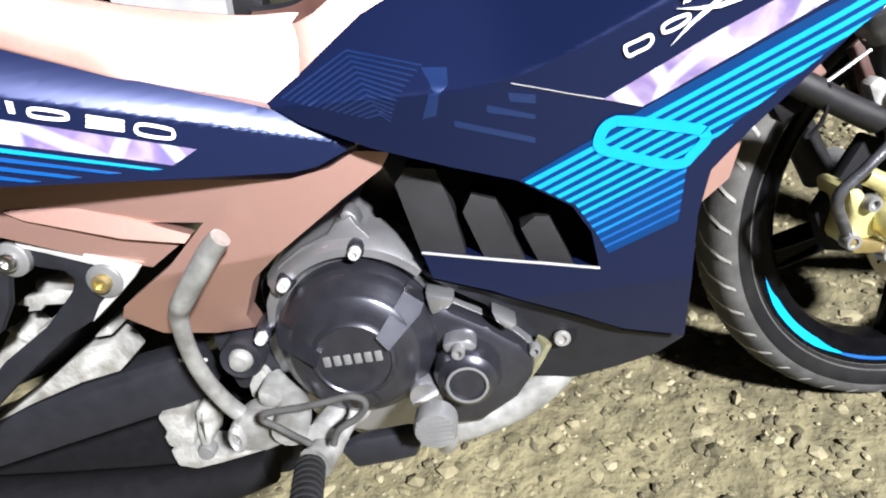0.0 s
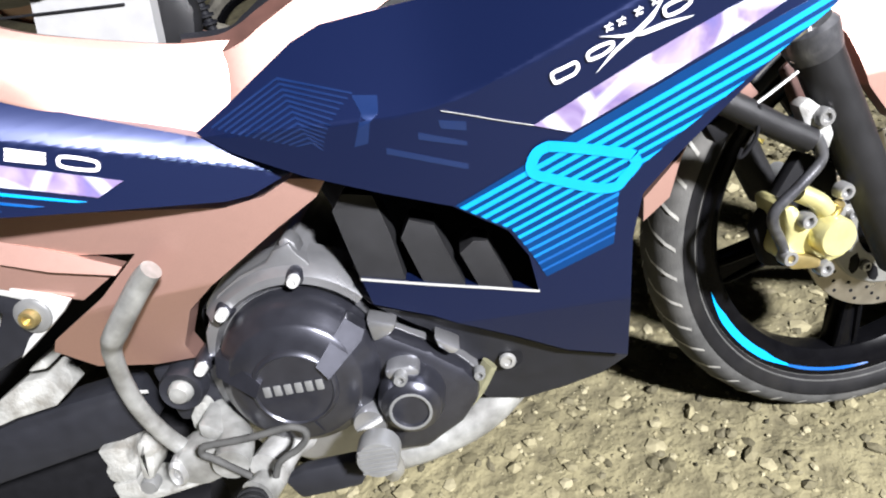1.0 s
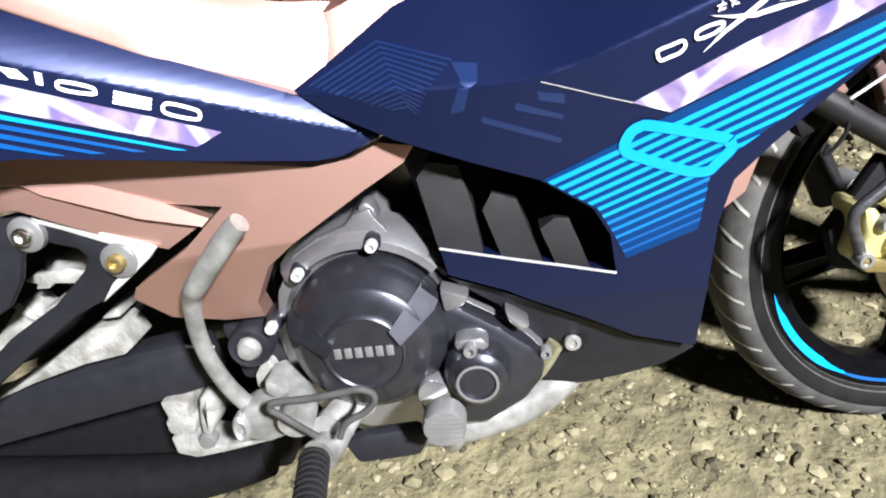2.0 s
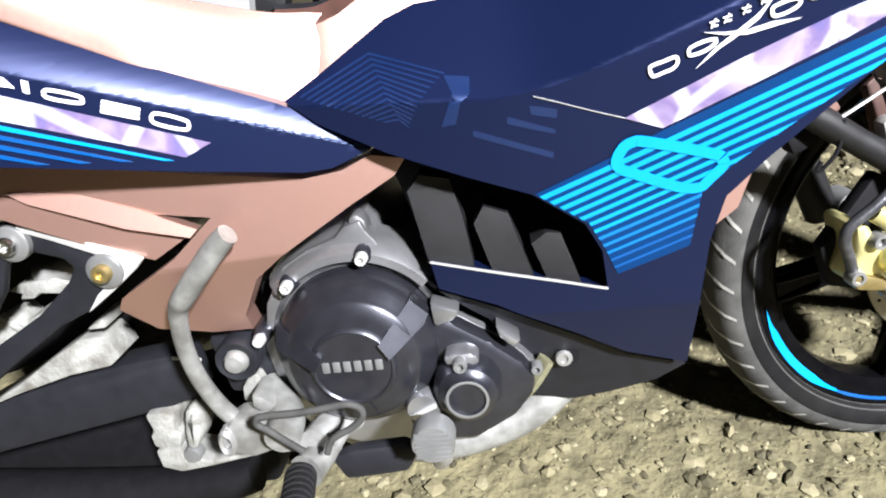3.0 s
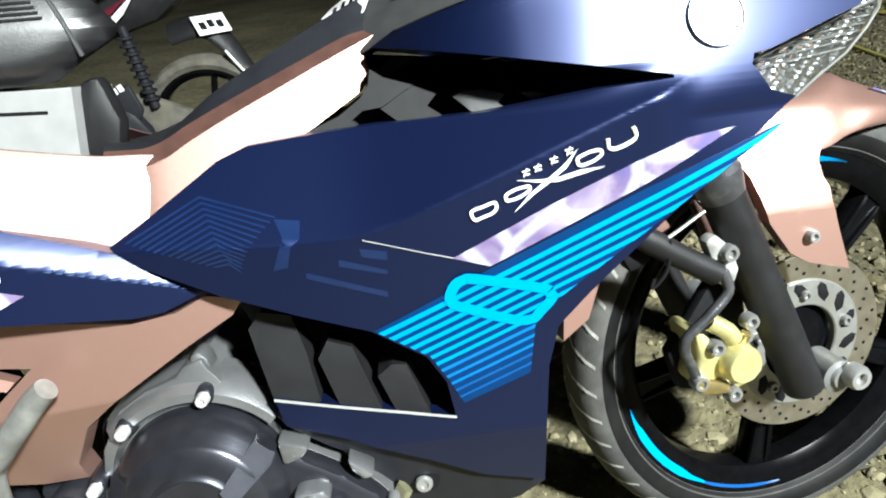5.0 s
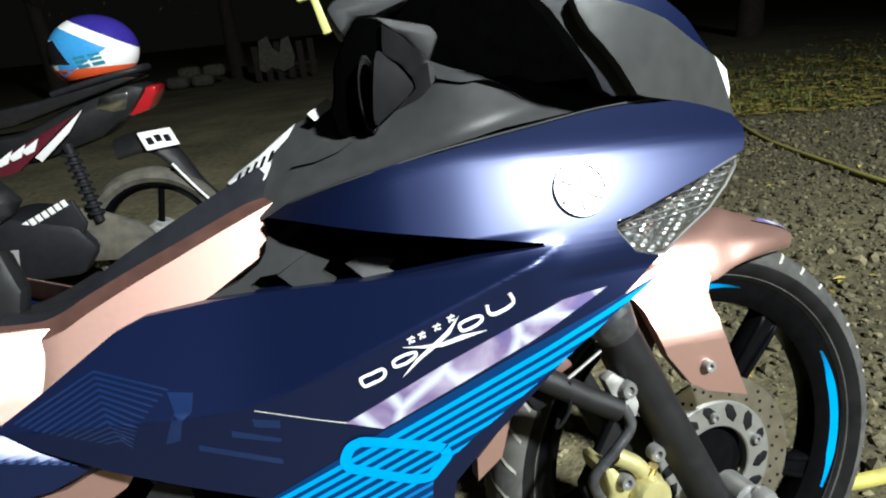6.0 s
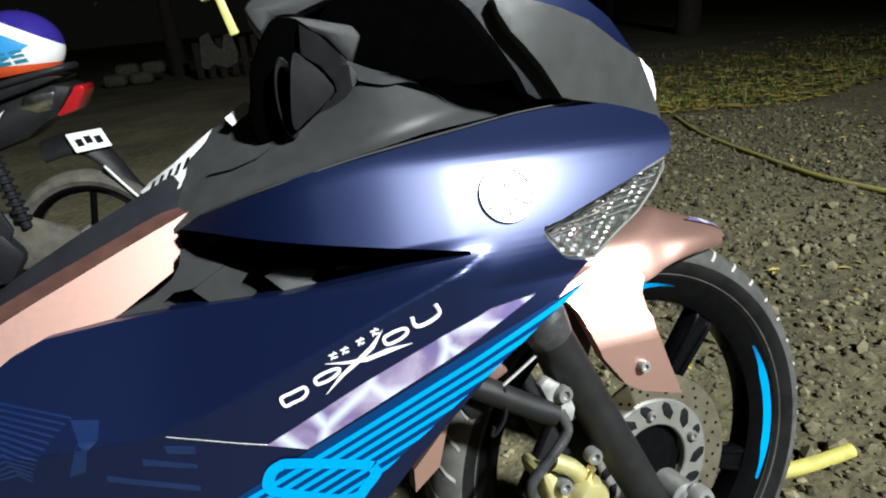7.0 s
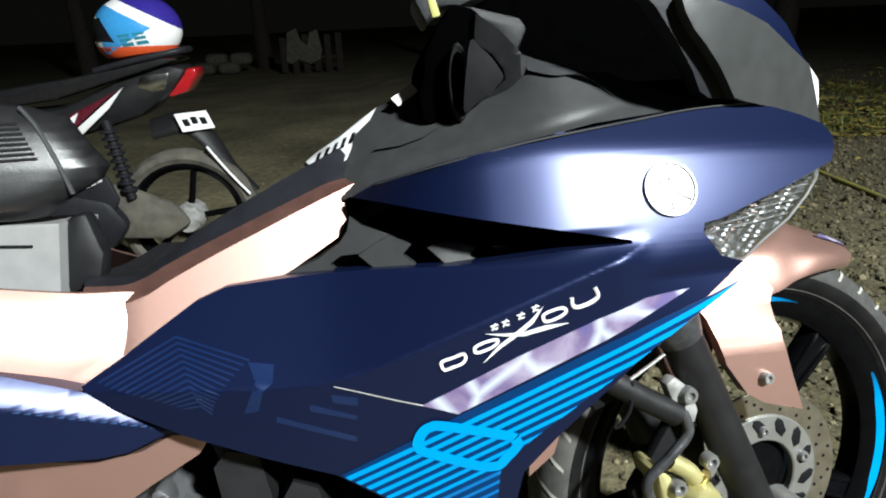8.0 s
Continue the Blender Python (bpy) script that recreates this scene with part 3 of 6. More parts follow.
VBAND = [(0.5094, 0.7175), (0.4838, 0.7435), (0.4594, 0.7709), (0.4484, 0.7936), (0.4466, 0.8032), (0.4295, 0.8030), (0.4154, 0.8020), (0.4294, 0.7872), (0.4447, 0.7652), (0.4611, 0.7407), (0.4688, 0.7250), (0.4772, 0.7198)]
VTOP = [(0.4595, 0.7968), (0.4526, 0.8053), (0.4720, 0.8114), (0.5001, 0.8020), (0.5251, 0.7886), (0.5471, 0.7743), (0.5636, 0.7571), (0.5783, 0.7430), (0.5517, 0.7563), (0.5232, 0.7734), (0.4974, 0.7830), (0.4735, 0.7898)]
for far in (False, True):
    visor = panel("visor", VISOR, visor_y, SLATE, bike, lip=0.02, step=0.012, edge=0.006, label="scuffed grey front visor", far=far)
    panel("visor_band", VBAND, back(visor_y, 0.013), CHARCOAL, visor, lip=0.02, step=0.012, edge=0.004, far=far)
    panel("visor_top", VTOP, back(visor_y, 0.004), NAVY, visor, lip=0.03, step=0.012, edge=0.004, far=far)
panel("headlight_edge", [(0.5808, 0.7434), (0.5986, 0.7309), (0.6049, 0.7137), (0.6048, 0.6921), (0.5973, 0.6988), (0.5921, 0.7241)], back(visor_y, 0.004), WHITE, bike, lip=0.02, step=0.012, edge=0.002, label="white headlight edge")
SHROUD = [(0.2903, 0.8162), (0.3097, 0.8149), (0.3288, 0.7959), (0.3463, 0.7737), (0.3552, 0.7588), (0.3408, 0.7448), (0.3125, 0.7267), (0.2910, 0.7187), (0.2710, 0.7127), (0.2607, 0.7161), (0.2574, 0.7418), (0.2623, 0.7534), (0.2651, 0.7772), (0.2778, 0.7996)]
# Shroud in shade: the darkness is in its colour.
shroud = part("steering_shroud", prism(SHROUD, -0.145, 0.01, 0.012), VOID, bike, "steering shroud with its shade put into the black")
BOWL = [(0.3024, 0.7814), (0.3124, 0.7755), (0.3208, 0.7678), (0.3275, 0.7584), (0.3305, 0.7494), (0.3185, 0.7386), (0.3047, 0.7289), (0.2935, 0.7228), (0.2948, 0.7475)]
panel("shroud_bowl", BOWL, lambda x, z: -0.166 + 0.2 * (x - 0.33) + 0.2 * (z - 0.755) - 11.0 * max(0, 0.326 - x) ** 2 + 6.0 * max(0, 0.775 - z) ** 2, DARK, shroud, lip=0.006, step=0.005, edge=0.003, rounded=True, label="dark grey hollow in the steering shroud")
COLLAR = [(0.3114, 0.8067), (0.3275, 0.7932), (0.3445, 0.7717), (0.3531, 0.7572), (0.3391, 0.7436), (0.3116, 0.7261), (0.2970, 0.7204), (0.3062, 0.7288), (0.3210, 0.7384), (0.3326, 0.7493), (0.3307, 0.7591), (0.3229, 0.7711), (0.3089, 0.7828)]
panel("shroud_collar", COLLAR, lambda x, z: -0.17 + 0.5 * abs(x - 0.345), BLACK, shroud, lip=0.012, step=0.008, edge=0.005)
part("shroud_dial", lathe([(0.016, -0.004), (0.019, -0.006), (0.0205, -0.004), (0.0205, 0.01), (0.016, 0.01)], 40, (0.2921, -0.16, 0.7486), Matrix.Diagonal((0.45, 1, 1.6, 1)), close=True), BLACK, shroud)
WING = [(0.2955, 0.8202), (0.3113, 0.8199), (0.3581, 0.8079), (0.3650, 0.7980), (0.3526, 0.7730), (0.3332, 0.7993)]
part("shroud_wing", prism(WING, -0.12, -0.04, 0.006), BLACK, shroud)
BARCOV = [(0.2640, 0.8441), (0.2941, 0.8649), (0.3248, 0.8830), (0.3682, 0.8731), (0.3475, 0.8428), (0.3134, 0.8314), (0.2895, 0.8320), (0.2780, 0.8138)]
part("handlebar_cover", prism(BARCOV, -0.06, 0.0, 0.008), GREY, bike, "dark grey handlebar cover")
RIDGE_LOW = [(0.3466, -0.1258, 0.7781), (0.3652, -0.1577, 0.7639), (0.3897, -0.1679, 0.7539), (0.4159, -0.1758, 0.7372)]
RIDGE_HIGH = [(0.3507, -0.1723, 0.7547), (0.3690, -0.1851, 0.7482), (0.3938, -0.1838, 0.7470), (0.4165, -0.1937, 0.7281)]
part("dash_ridge", loft([RIDGE_HIGH, [tuple(Vector(a).lerp(Vector(b), 0.5) + Vector((0, -0.002, 0.002))) for a, b in zip(RIDGE_LOW, RIDGE_HIGH)], RIDGE_LOW], 5, 0.004), GREY, dash, "rounded ridge of the dash cowl")
panel("dash_facet", [(0.3958, 0.7503), (0.4190, 0.7261), (0.4401, 0.7259), (0.4724, 0.7224), (0.4397, 0.7383), (0.4184, 0.7497)], back(cowl, 0.004), DASHGREY, dash, lip=0.01, step=0.012, edge=0.003)
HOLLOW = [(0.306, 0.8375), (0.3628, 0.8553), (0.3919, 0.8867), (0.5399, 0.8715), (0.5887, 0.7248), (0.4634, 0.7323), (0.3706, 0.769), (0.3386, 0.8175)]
# Added sheet across the cluster opening, black in place of the unlit hollow.
part("hollow_shade_sheet", prism(HOLLOW, -0.03, -0.015, 0.004), VOID, bike, "black sheet standing for the unlit instrument hollow")
STICK = [(0.1493, 0.6888), (0.1597, 0.697), (0.1828, 0.7098), (0.2068, 0.7267), (0.2217, 0.7364), (0.2136, 0.724), (0.1977, 0.7104), (0.1946, 0.6981), (0.1899, 0.6888), (0.1741, 0.6826), (0.159, 0.6829)]
panel("crest_sticker", STICK, back(cowl, -0.0005), WHITE, dash, lip=0.001, step=0.01, edge=0, label="white crest sticker")
for k in range(5):
    x, z = 0.158 + 0.0085 * k, 0.6865 + 0.0042 * k
    panel("dark_bar", [(x, z), (x + 0.004, z + 0.001), (x + 0.008, z + 0.011), (x + 0.0045, z + 0.01)], back(cowl, -0.0017), DARK, dash, lip=0.0005, step=0.01, edge=0)

panel("dash_step", [(0.2148, 0.6963), (0.2381, 0.6986), (0.2591, 0.7045), (0.2731, 0.7123), (0.2670, 0.7204), (0.2616, 0.7277), (0.2390, 0.7133)], lambda x, z: dash_y(x, z) - 0.0035 + 0.25 * (z - 0.705), SLATE, dash, lip=0, step=0.008, edge=0)

def label_y(x, z):
    return -0.106 - 0.2 * (x - 0.2411) + 0.7 * (z - 0.7423)


STICK2 = [(0.2354, 0.7428), (0.2413, 0.7349), (0.2615, 0.7480), (0.2557, 0.7560)]
panel("white_label", STICK2, label_y, WHITE, dash, lip=0.001, step=0.02, edge=0)

# copper tunnel between seat and steering head
RAIL_A = [(-0.0347, -0.1630, 0.6061), (0.0050, -0.1622, 0.6044), (0.0198, -0.1593, 0.6114), (0.0334, -0.1543, 0.6202), (0.0549, -0.1481, 0.6354), (0.0792, -0.1421, 0.6488), (0.1039, -0.1362, 0.6615), (0.1313, -0.1274, 0.6752), (0.1570, -0.1193, 0.6875), (0.1835, -0.1107, 0.7002)]
RAIL_B = [(-0.0272, -0.1830, 0.6019), (0.0023, -0.1822, 0.6005), (0.0198, -0.1793, 0.6050), (0.0384, -0.1743, 0.6144), (0.0610, -0.1681, 0.6245), (0.0841, -0.1621, 0.6344), (0.1078, -0.1562, 0.6441), (0.1419, -0.1474, 0.6581), (0.1746, -0.1393, 0.6707), (0.2050, -0.1307, 0.6748)]
RAIL_C = [(-0.0314, -0.1950, 0.5875), (0.0108, -0.1939, 0.5882), (0.0237, -0.1913, 0.5925), (0.0403, -0.1863, 0.6017), (0.0625, -0.1801, 0.6124), (0.0852, -0.1741, 0.6225), (0.1085, -0.1682, 0.6323), (0.1420, -0.1594, 0.6467), (0.1742, -0.1513, 0.6599), (0.2085, -0.1427, 0.6735)]
TUNNEL = [(-0.0086, 0.5850), (0.0108, 0.5882), (0.0237, 0.5925), (0.0403, 0.6017), (0.0625, 0.6124), (0.0852, 0.6225), (0.1085, 0.6323), (0.1420, 0.6467), (0.1742, 0.6599), (0.2085, 0.6735), (0.1842, 0.6557), (0.1885, 0.6408), (0.1809, 0.6251), (0.1391, 0.6009), (0.1200, 0.5919), (0.0857, 0.5865), (0.0588, 0.5762), (0.0391, 0.5654), (0.0226, 0.5545), (0.0024, 0.5418), (-0.0174, 0.5537)]


def other(rail):
    return [(x, 2 * mid(x) - y, z) for x, y, z in rail]


def tunnel_y(x, z):
    """The tunnel's near side: nearly flat below its fold, swinging out towards the body."""
    return -0.143 + 0.26 * (x - 0.2085) + 0.32 * (z - 0.587 - 0.43 * (x - 0.0094)) + 4 * max(0, 0.02 - x) ** 2


for far in (False, True):
    panel("tunnel_side", TUNNEL, tunnel_y, COPPER, bike, lip=0.012, step=0.008, edge=0.004, label="satin copper tunnel side", far=far)
# Copper above the fold, coloured brown for the shade on it.
part("tunnel_trim", loft([RAIL_B, RAIL_C], 6, 0.0), BROWN, bike, "copper tunnel edge with its shade put into the brown")
part("tunnel_edge", loft([RAIL_A, RAIL_B], 6, 0.0), CHARCOAL, bike, "black plastic tunnel edge")
part("tunnel_cover", loft([RAIL_A, [(x, mid(x), z - 0.004) for x, y, z in RAIL_A], other(RAIL_A)], 6, 0.0), BLACK, bike, "black plastic tunnel top")

# tail and frame covers
TAIL = [(-0.1917, 0.6194), (-0.1602, 0.6041), (-0.1283, 0.5865), (-0.0943, 0.5699), (-0.0589, 0.5527), (-0.0220, 0.5349), (0.0043, 0.5201), (0.0273, 0.5056), (0.0402, 0.4894), (0.0096, 0.4799), (-0.0099, 0.4801), (-0.0931, 0.4972), (-0.2021, 0.5212), (-0.2252, 0.5217)]


def tail_y(x, z):
    """A dark face below a crisp crease, a rounded top above it."""
    d = z - 0.5455 + 0.4138 * (x + 0.0912)
    face = -0.272 + 0.36 * (x + 0.085) + 0.3 * max(0, 0.48 - z)
    return face + (0.34 * d + 9 * d * d if d > 0 else -0.05 * d)


tail = panel("tail_panel", TAIL, tail_y, NAVY, bike, lip=0.015, step=0.008, edge=0.006, smooth=25, label="navy tail panel with white bars and lilac film", cuts=[((-0.0912, 0.5455), (1, -0.4138))])
panel("tail_panel", TAIL, tail_y, NAVY, bike, lip=0.015, step=0.02, edge=0.006, far=True)
FRAMEC = [(-0.2520, 0.5129), (-0.2258, 0.5140), (-0.1060, 0.4893), (-0.0168, 0.4723), (0.0141, 0.4745), (0.0384, 0.4845), (0.0661, 0.4781), (0.0559, 0.4650), (0.0186, 0.4457), (-0.0462, 0.4089), (-0.0752, 0.3869), (-0.0989, 0.3469), (-0.0984, 0.3277), (-0.1323, 0.3305), (-0.1771, 0.3453), (-0.1972, 0.3747), (-0.1889, 0.3868), (-0.1339, 0.4186), (-0.0955, 0.4504), (-0.1367, 0.4595), (-0.2165, 0.4903), (-0.2448, 0.4910), (-0.2592, 0.4932)]
FRAMEL = [(-0.2595, 0.4923), (-0.2467, 0.4904), (-0.1860, 0.4624), (-0.1206, 0.4354), (-0.1474, 0.4208), (-0.1967, 0.4417), (-0.2537, 0.4723), (-0.2667, 0.4730)]


def cover_y(x, z):
    return -0.2445 + 0.15 * (x + 0.104) + 0.45 * max(0, 0.41 - z)


panel("frame_cover", FRAMEC, cover_y, COPPER, bike, lip=0.025, step=0.012, edge=0.007, label="satin copper frame cover")
panel("frame_cover", FRAMEC, cover_y, COPPER, bike, lip=0.025, step=0.02, edge=0.007, far=True)
panel("frame_cover_lower", FRAMEL, cover_y, COPPER, bike, lip=0.006, step=0.012, edge=0.005, label="lower copper frame cover")
ledge = [(-0.2419, 0.4922), (-0.2249, 0.4909), (-0.1900, 0.4841), (-0.1549, 0.4685), (-0.1063, 0.4436), (-0.1123, 0.4380), (-0.1595, 0.4527), (-0.2279, 0.4825)]
panel("cover_ledge", ledge, lambda x, z: cover_y(x, z) - 0.004 + 0.3 * (z - 0.4735 + 0.29 * (x + 0.2)), COPPER, bike, lip=0.01, step=0.02, edge=0)

# copper top of the body under the seat
BODY_LOW = [(-0.2230, -0.2998, 0.6378), (-0.1895, -0.2909, 0.6185), (-0.1450, -0.2780, 0.5941), (-0.0969, -0.2635, 0.5670), (-0.0450, -0.2354, 0.5375), (-0.0041, -0.2132, 0.5140), (0.0272, -0.1957, 0.4947)]
BODY_HIGH = [(-0.2199, -0.2871, 0.6754), (-0.1751, -0.2719, 0.6548), (-0.1351, -0.2584, 0.6394), (-0.0999, -0.2464, 0.6235), (-0.0344, -0.2050, 0.6020), (0.0053, -0.1900, 0.5960), (0.0418, -0.1780, 0.5880)]


def body_rail(k):
    """A rail of the body's top between its two edges, slightly rounded out."""
    return [tuple(Vector(a).lerp(Vector(b), k) + Vector((0, -0.02, 0.012)) * k * (1 - k)) for a, b in zip(BODY_LOW, BODY_HIGH)]


part("body_top", loft([body_rail(0), body_rail(0.06), body_rail(0.4), body_rail(0.75), body_rail(1)], 6, 0.006), COPPER, bike, "satin copper body top")
part("body_top", loft([[(x, 2 * mid(x) + 0.23, z) for x, z in ((-0.30, 0.652), (-0.2, 0.612), (-0.1, 0.565), (-0.02, 0.53))], [(x, 2 * mid(x) + 0.17, z + 0.045) for x, z in ((-0.30, 0.652), (-0.2, 0.612), (-0.1, 0.565), (-0.02, 0.53))]], 6, -0.006), COPPER, bike)

# seat
base = panel("seat_base", [(-0.1437, 0.6589), (-0.0928, 0.6549), (-0.0475, 0.6532), (-0.055, 0.5908), (-0.1019, 0.599), (-0.153, 0.606)], lambda x, z: -0.165, BOXGREY, bike, lip=0.08, step=0.02, edge=0.008, label="grey plastic box under the seat")
part("base_groove", box(0.2, 0.002, 0.0022, 0.0005), DARK, base, m=Matrix.Translation((-0.17, -0.1655, 0.643)) @ pose(0, 0, 0, 0, 4, 0))
part("base_end", prism([(-0.054, 0.654), (-0.0319, 0.6619), (-0.0213, 0.6231), (-0.0274, 0.5963), (-0.0622, 0.587)], -0.15, -0.125, 0.008), BLACK, bike, "black plastic end of the seat box")


def seat_y(x, z):
    return -0.16 + 0.42 * (x + 0.05) + 0.1 * max(0, z - 0.7) + 3.0 * (z - 0.675) ** 2


seat = panel("seat", [(-0.1243, 0.7574), (-0.0732, 0.7518), (-0.0435, 0.7415), (-0.0287, 0.7193), (-0.0134, 0.6987), (-0.0197, 0.6870), (-0.0408, 0.6742), (-0.0630, 0.6585), (-0.0821, 0.6569), (-0.1341, 0.6596)], seat_y, LETHER, bike, lip=0.12, step=0.008, edge=0.02, label="black ribbed vinyl seat", smooth=60)
for v in seat.data.vertices:
    if v.co.y > -0.09:
        v.co.x -= 0.15
for k in range(8):
    z = 0.706 + 0.0042 * k
    part("seat_rib", tube([(x, seat_y(x, z) - 0.0002, z + 0.02 * (x + 0.1)) for x in (-0.2, -0.15, -0.1, -0.058 - 0.002 * k)], 0.0013, 6), LETHER, seat)
part("seat_seam", tube([(x, seat_y(x, z) + 0.001, z) for x, z in [(-0.0724, 0.7495), (-0.0612, 0.7347), (-0.0523, 0.7175), (-0.0439, 0.6974), (-0.0376, 0.6762)]], 0.0022, 8), GREY, seat, "grey stitched seam")

# ---- engine ----
CRANK = [(-0.0599, 0.3859), (-0.0353, 0.4003), (-0.0082, 0.4087), (0.0011, 0.4185), (0.0170, 0.4234), (0.0205, 0.4141), (0.0268, 0.4056), (0.0433, 0.3797), (0.0567, 0.3449), (0.0884, 0.3278), (0.1227, 0.3044), (0.1497, 0.2812), (0.1666, 0.2552)] + [(0.172, 0.255), (0.1479, 0.2300), (0.1261, 0.2052), (0.098, 0.1853), (0.0038, 0.1808), (-0.06, 0.2069), (-0.085, 0.2535), (-0.092, 0.3031), (-0.082, 0.3500)]
case = part("crankcase", prism(CRANK, -0.205, 0.07, 0.014), CASE, bike, "worn black cast crankcase with bare edges")
cover_m = Matrix.Translation((0.0009, -0.2, 0.3057))
clutch = part("clutch_cover", lathe([(0, -0.053), (0.0335, -0.053), (0.035, -0.0545), (0.037, -0.0535), (0.039, -0.05), (0.046, -0.0485), (0.0575, -0.046), (0.0605, -0.043), (0.0625, -0.0395), (0.069, -0.034), (0.074, -0.0245), (0.0762, -0.012), (0.0775, 0.0), (0.088, 0.004), (0.088, 0.014)], 72), ENGINE, bike, "black painted round clutch cover", cover_m)
for i in range(6):
    part("letter_bar", box(0.0068, 0.002, 0.0105, 0.0016, (-0.0235 + i * 0.0094, -0.0538, 0.002)), PLATED, clutch, m=cover_m)
RIBS = [([(0.0268, 0.3282), (0.0555, 0.3580), (0.0700, 0.3425), (0.0660, 0.3350), (0.0352, 0.3143)], 0.46, 0.35, -0.2585), ([(-0.0314, 0.3072), (-0.0679, 0.3236), (-0.0662, 0.3406), (-0.0502, 0.3363), (-0.0244, 0.3194)], -0.33, 0.42, -0.2605), ([(0.0086, 0.2723), (0.0150, 0.2532), (0.0004, 0.2482), (-0.0117, 0.2518), (-0.0156, 0.2659), (-0.0023, 0.2697)], 0.05, -0.35, -0.2545)]
for line, a, b, c in RIBS:
    panel("cover_rib", line, lambda x, z: c + a * (x - line[0][0]) + b * (z - line[0][1]), ENGINE, clutch, lip=0.016, step=0.006, edge=0.006)
shoulder_bm = lathe([(0.079, -0.004), (0.084, -0.014), (0.091, -0.013), (0.099, -0.004), (0.104, 0.01), (0.105, 0.03)], 72)
bmesh.ops.delete(shoulder_bm, geom=[v for v in shoulder_bm.verts if not 38 < math.degrees(math.atan2(v.co.z, v.co.x)) < 143], context="VERTS")
part("case_shoulder", shoulder_bm, CASE, case, "bright rounded shoulder of the crankcase", cover_m)
part("cover_gasket", lathe([(0.078, -0.006), (0.0835, -0.005), (0.0845, 0.006), (0.078, 0.006)], 64, close=True), WORN, clutch, m=cover_m)
for block in ([(0.0711, 0.3496), (0.0982, 0.3396), (0.0908, 0.3301), (0.0731, 0.3248)], [(0.1268, 0.3215), (0.1499, 0.3037), (0.1396, 0.3000), (0.1299, 0.3099)]):
    part("case_block", prism(block, -0.2285, -0.2, 0.004), CASE, case, "bare metal lug")
part("case_spring", tube([(0.172, -0.2, 0.268), (0.155, -0.202, 0.243), (0.13, -0.2, 0.219)], 0.0055, 8, flat=1.7), OLIVE, case, "olive guard strip")
part("side_cover", prism([(0.05, 0.347), (0.088, 0.327), (0.122, 0.304), (0.149, 0.281), (0.161, 0.262), (0.158, 0.245), (0.14, 0.222), (0.1, 0.198), (0.04, 0.2), (0.03, 0.3)], -0.2245, -0.19, 0.013), ENGINE, bike, "black painted side cover")
pump = part("water_pump", lathe([(0, -0.05), (0.0155, -0.05), (0.017, -0.0525), (0.0195, -0.0525), (0.0215, -0.048), (0.027, -0.045), (0.0305, -0.036), (0.0315, -0.012), (0.038, 0.0)], 44, (0.0974, -0.205, 0.2674)), ENGINE, bike, "black round pump housing")
part("pump_ring", lathe([(0.0166, -0.0527), (0.0184, -0.0531), (0.0192, -0.0527), (0.0192, -0.047), (0.0166, -0.047)], 44, (0.0974, -0.205, 0.2674), close=True), PLATED, pump, "worn bare ring")
part("pump_clamp", prism([(0.078, 0.301), (0.086, 0.306), (0.104, 0.306), (0.112, 0.299), (0.108, 0.290), (0.084, 0.290)], -0.244, -0.215, 0.005), CASE, pump, "bare metal clamp")
bolt("pump_bolt", (0.0935, -0.247, 0.2975), 0.0065, pump, PLATED)
oil = part("oil_cap", lathe([(0, -0.026), (0.0145, -0.026), (0.0165, -0.022), (0.0165, 0)], 28, (0.0557, -0.219, 0.2514)), CASE, bike, "dull steel oil cap with a slot")
part("cap_bar", box(0.027, 0.004, 0.0042, 0.001, (0, -0.0275, 0)), ALLOY, oil, m=Matrix.Translation((0.0557, -0.219, 0.2514)) @ pose(0, 0, 0, 0, -24, 0))
bolt("case_bolt", (0.1611, -0.2165, 0.270), 0.0058, case, PLATED, h=0.006)
for x, z in ((0.0165, 0.3935), (-0.0545, 0.3725), (-0.0905, 0.3215)):
    post = part("bolt_post", lathe([(0.0055, -0.013), (0.0078, -0.011), (0.0095, 0.0), (0.0095, 0.02)], 20, (x, -0.203, z)), ENGINE, case)
    bolt("case_bolt", (x, -0.2165, z), 0.0057, post, ALLOY, h=0.008)
part("case_lug", prism([(0.004, 0.406), (0.006, 0.425), (0.014, 0.4285), (0.021, 0.421), (0.024, 0.404)], -0.2, -0.175, 0.004), CASE, case)
part("exhaust_header", tube([(0.27, -0.08, 0.26), (0.215, -0.12, 0.215), (0.15, -0.145, 0.168), (0.06, -0.155, 0.145), (0.0, -0.14, 0.142), (-0.05, -0.12, 0.15)], 0.02, 18), ZINC, bike, "dull steel exhaust pipe")
# Plain block behind the case; its black stands for the gaps' shade.
part("engine_block", prism([(-0.12, 0.2), (0.14, 0.2), (0.2, 0.34), (0.1, 0.4), (-0.1, 0.36)], -0.17, 0.06, 0.01), DARK, bike, "engine block, black for the shaded gaps round the case")

# levers and rear set
KICK = [(-0.0737, -0.2680, 0.4436), (-0.0889, -0.2660, 0.4308), (-0.1241, -0.2640, 0.3928), (-0.1340, -0.2600, 0.3811), (-0.1391, -0.2570, 0.3675), (-0.1447, -0.2500, 0.3376), (-0.1430, -0.2460, 0.3053), (-0.1350, -0.2380, 0.2680), (-0.1233, -0.2300, 0.2402), (-0.1153, -0.2220, 0.2241)]
part("kick_lever", tube(KICK, [0.0088, 0.0098, 0.0098, 0.0088, 0.0078, 0.0078, 0.0078, 0.008, 0.0085, 0.009], 16, per=4), ZINC, bike, "scuffed steel kick lever")
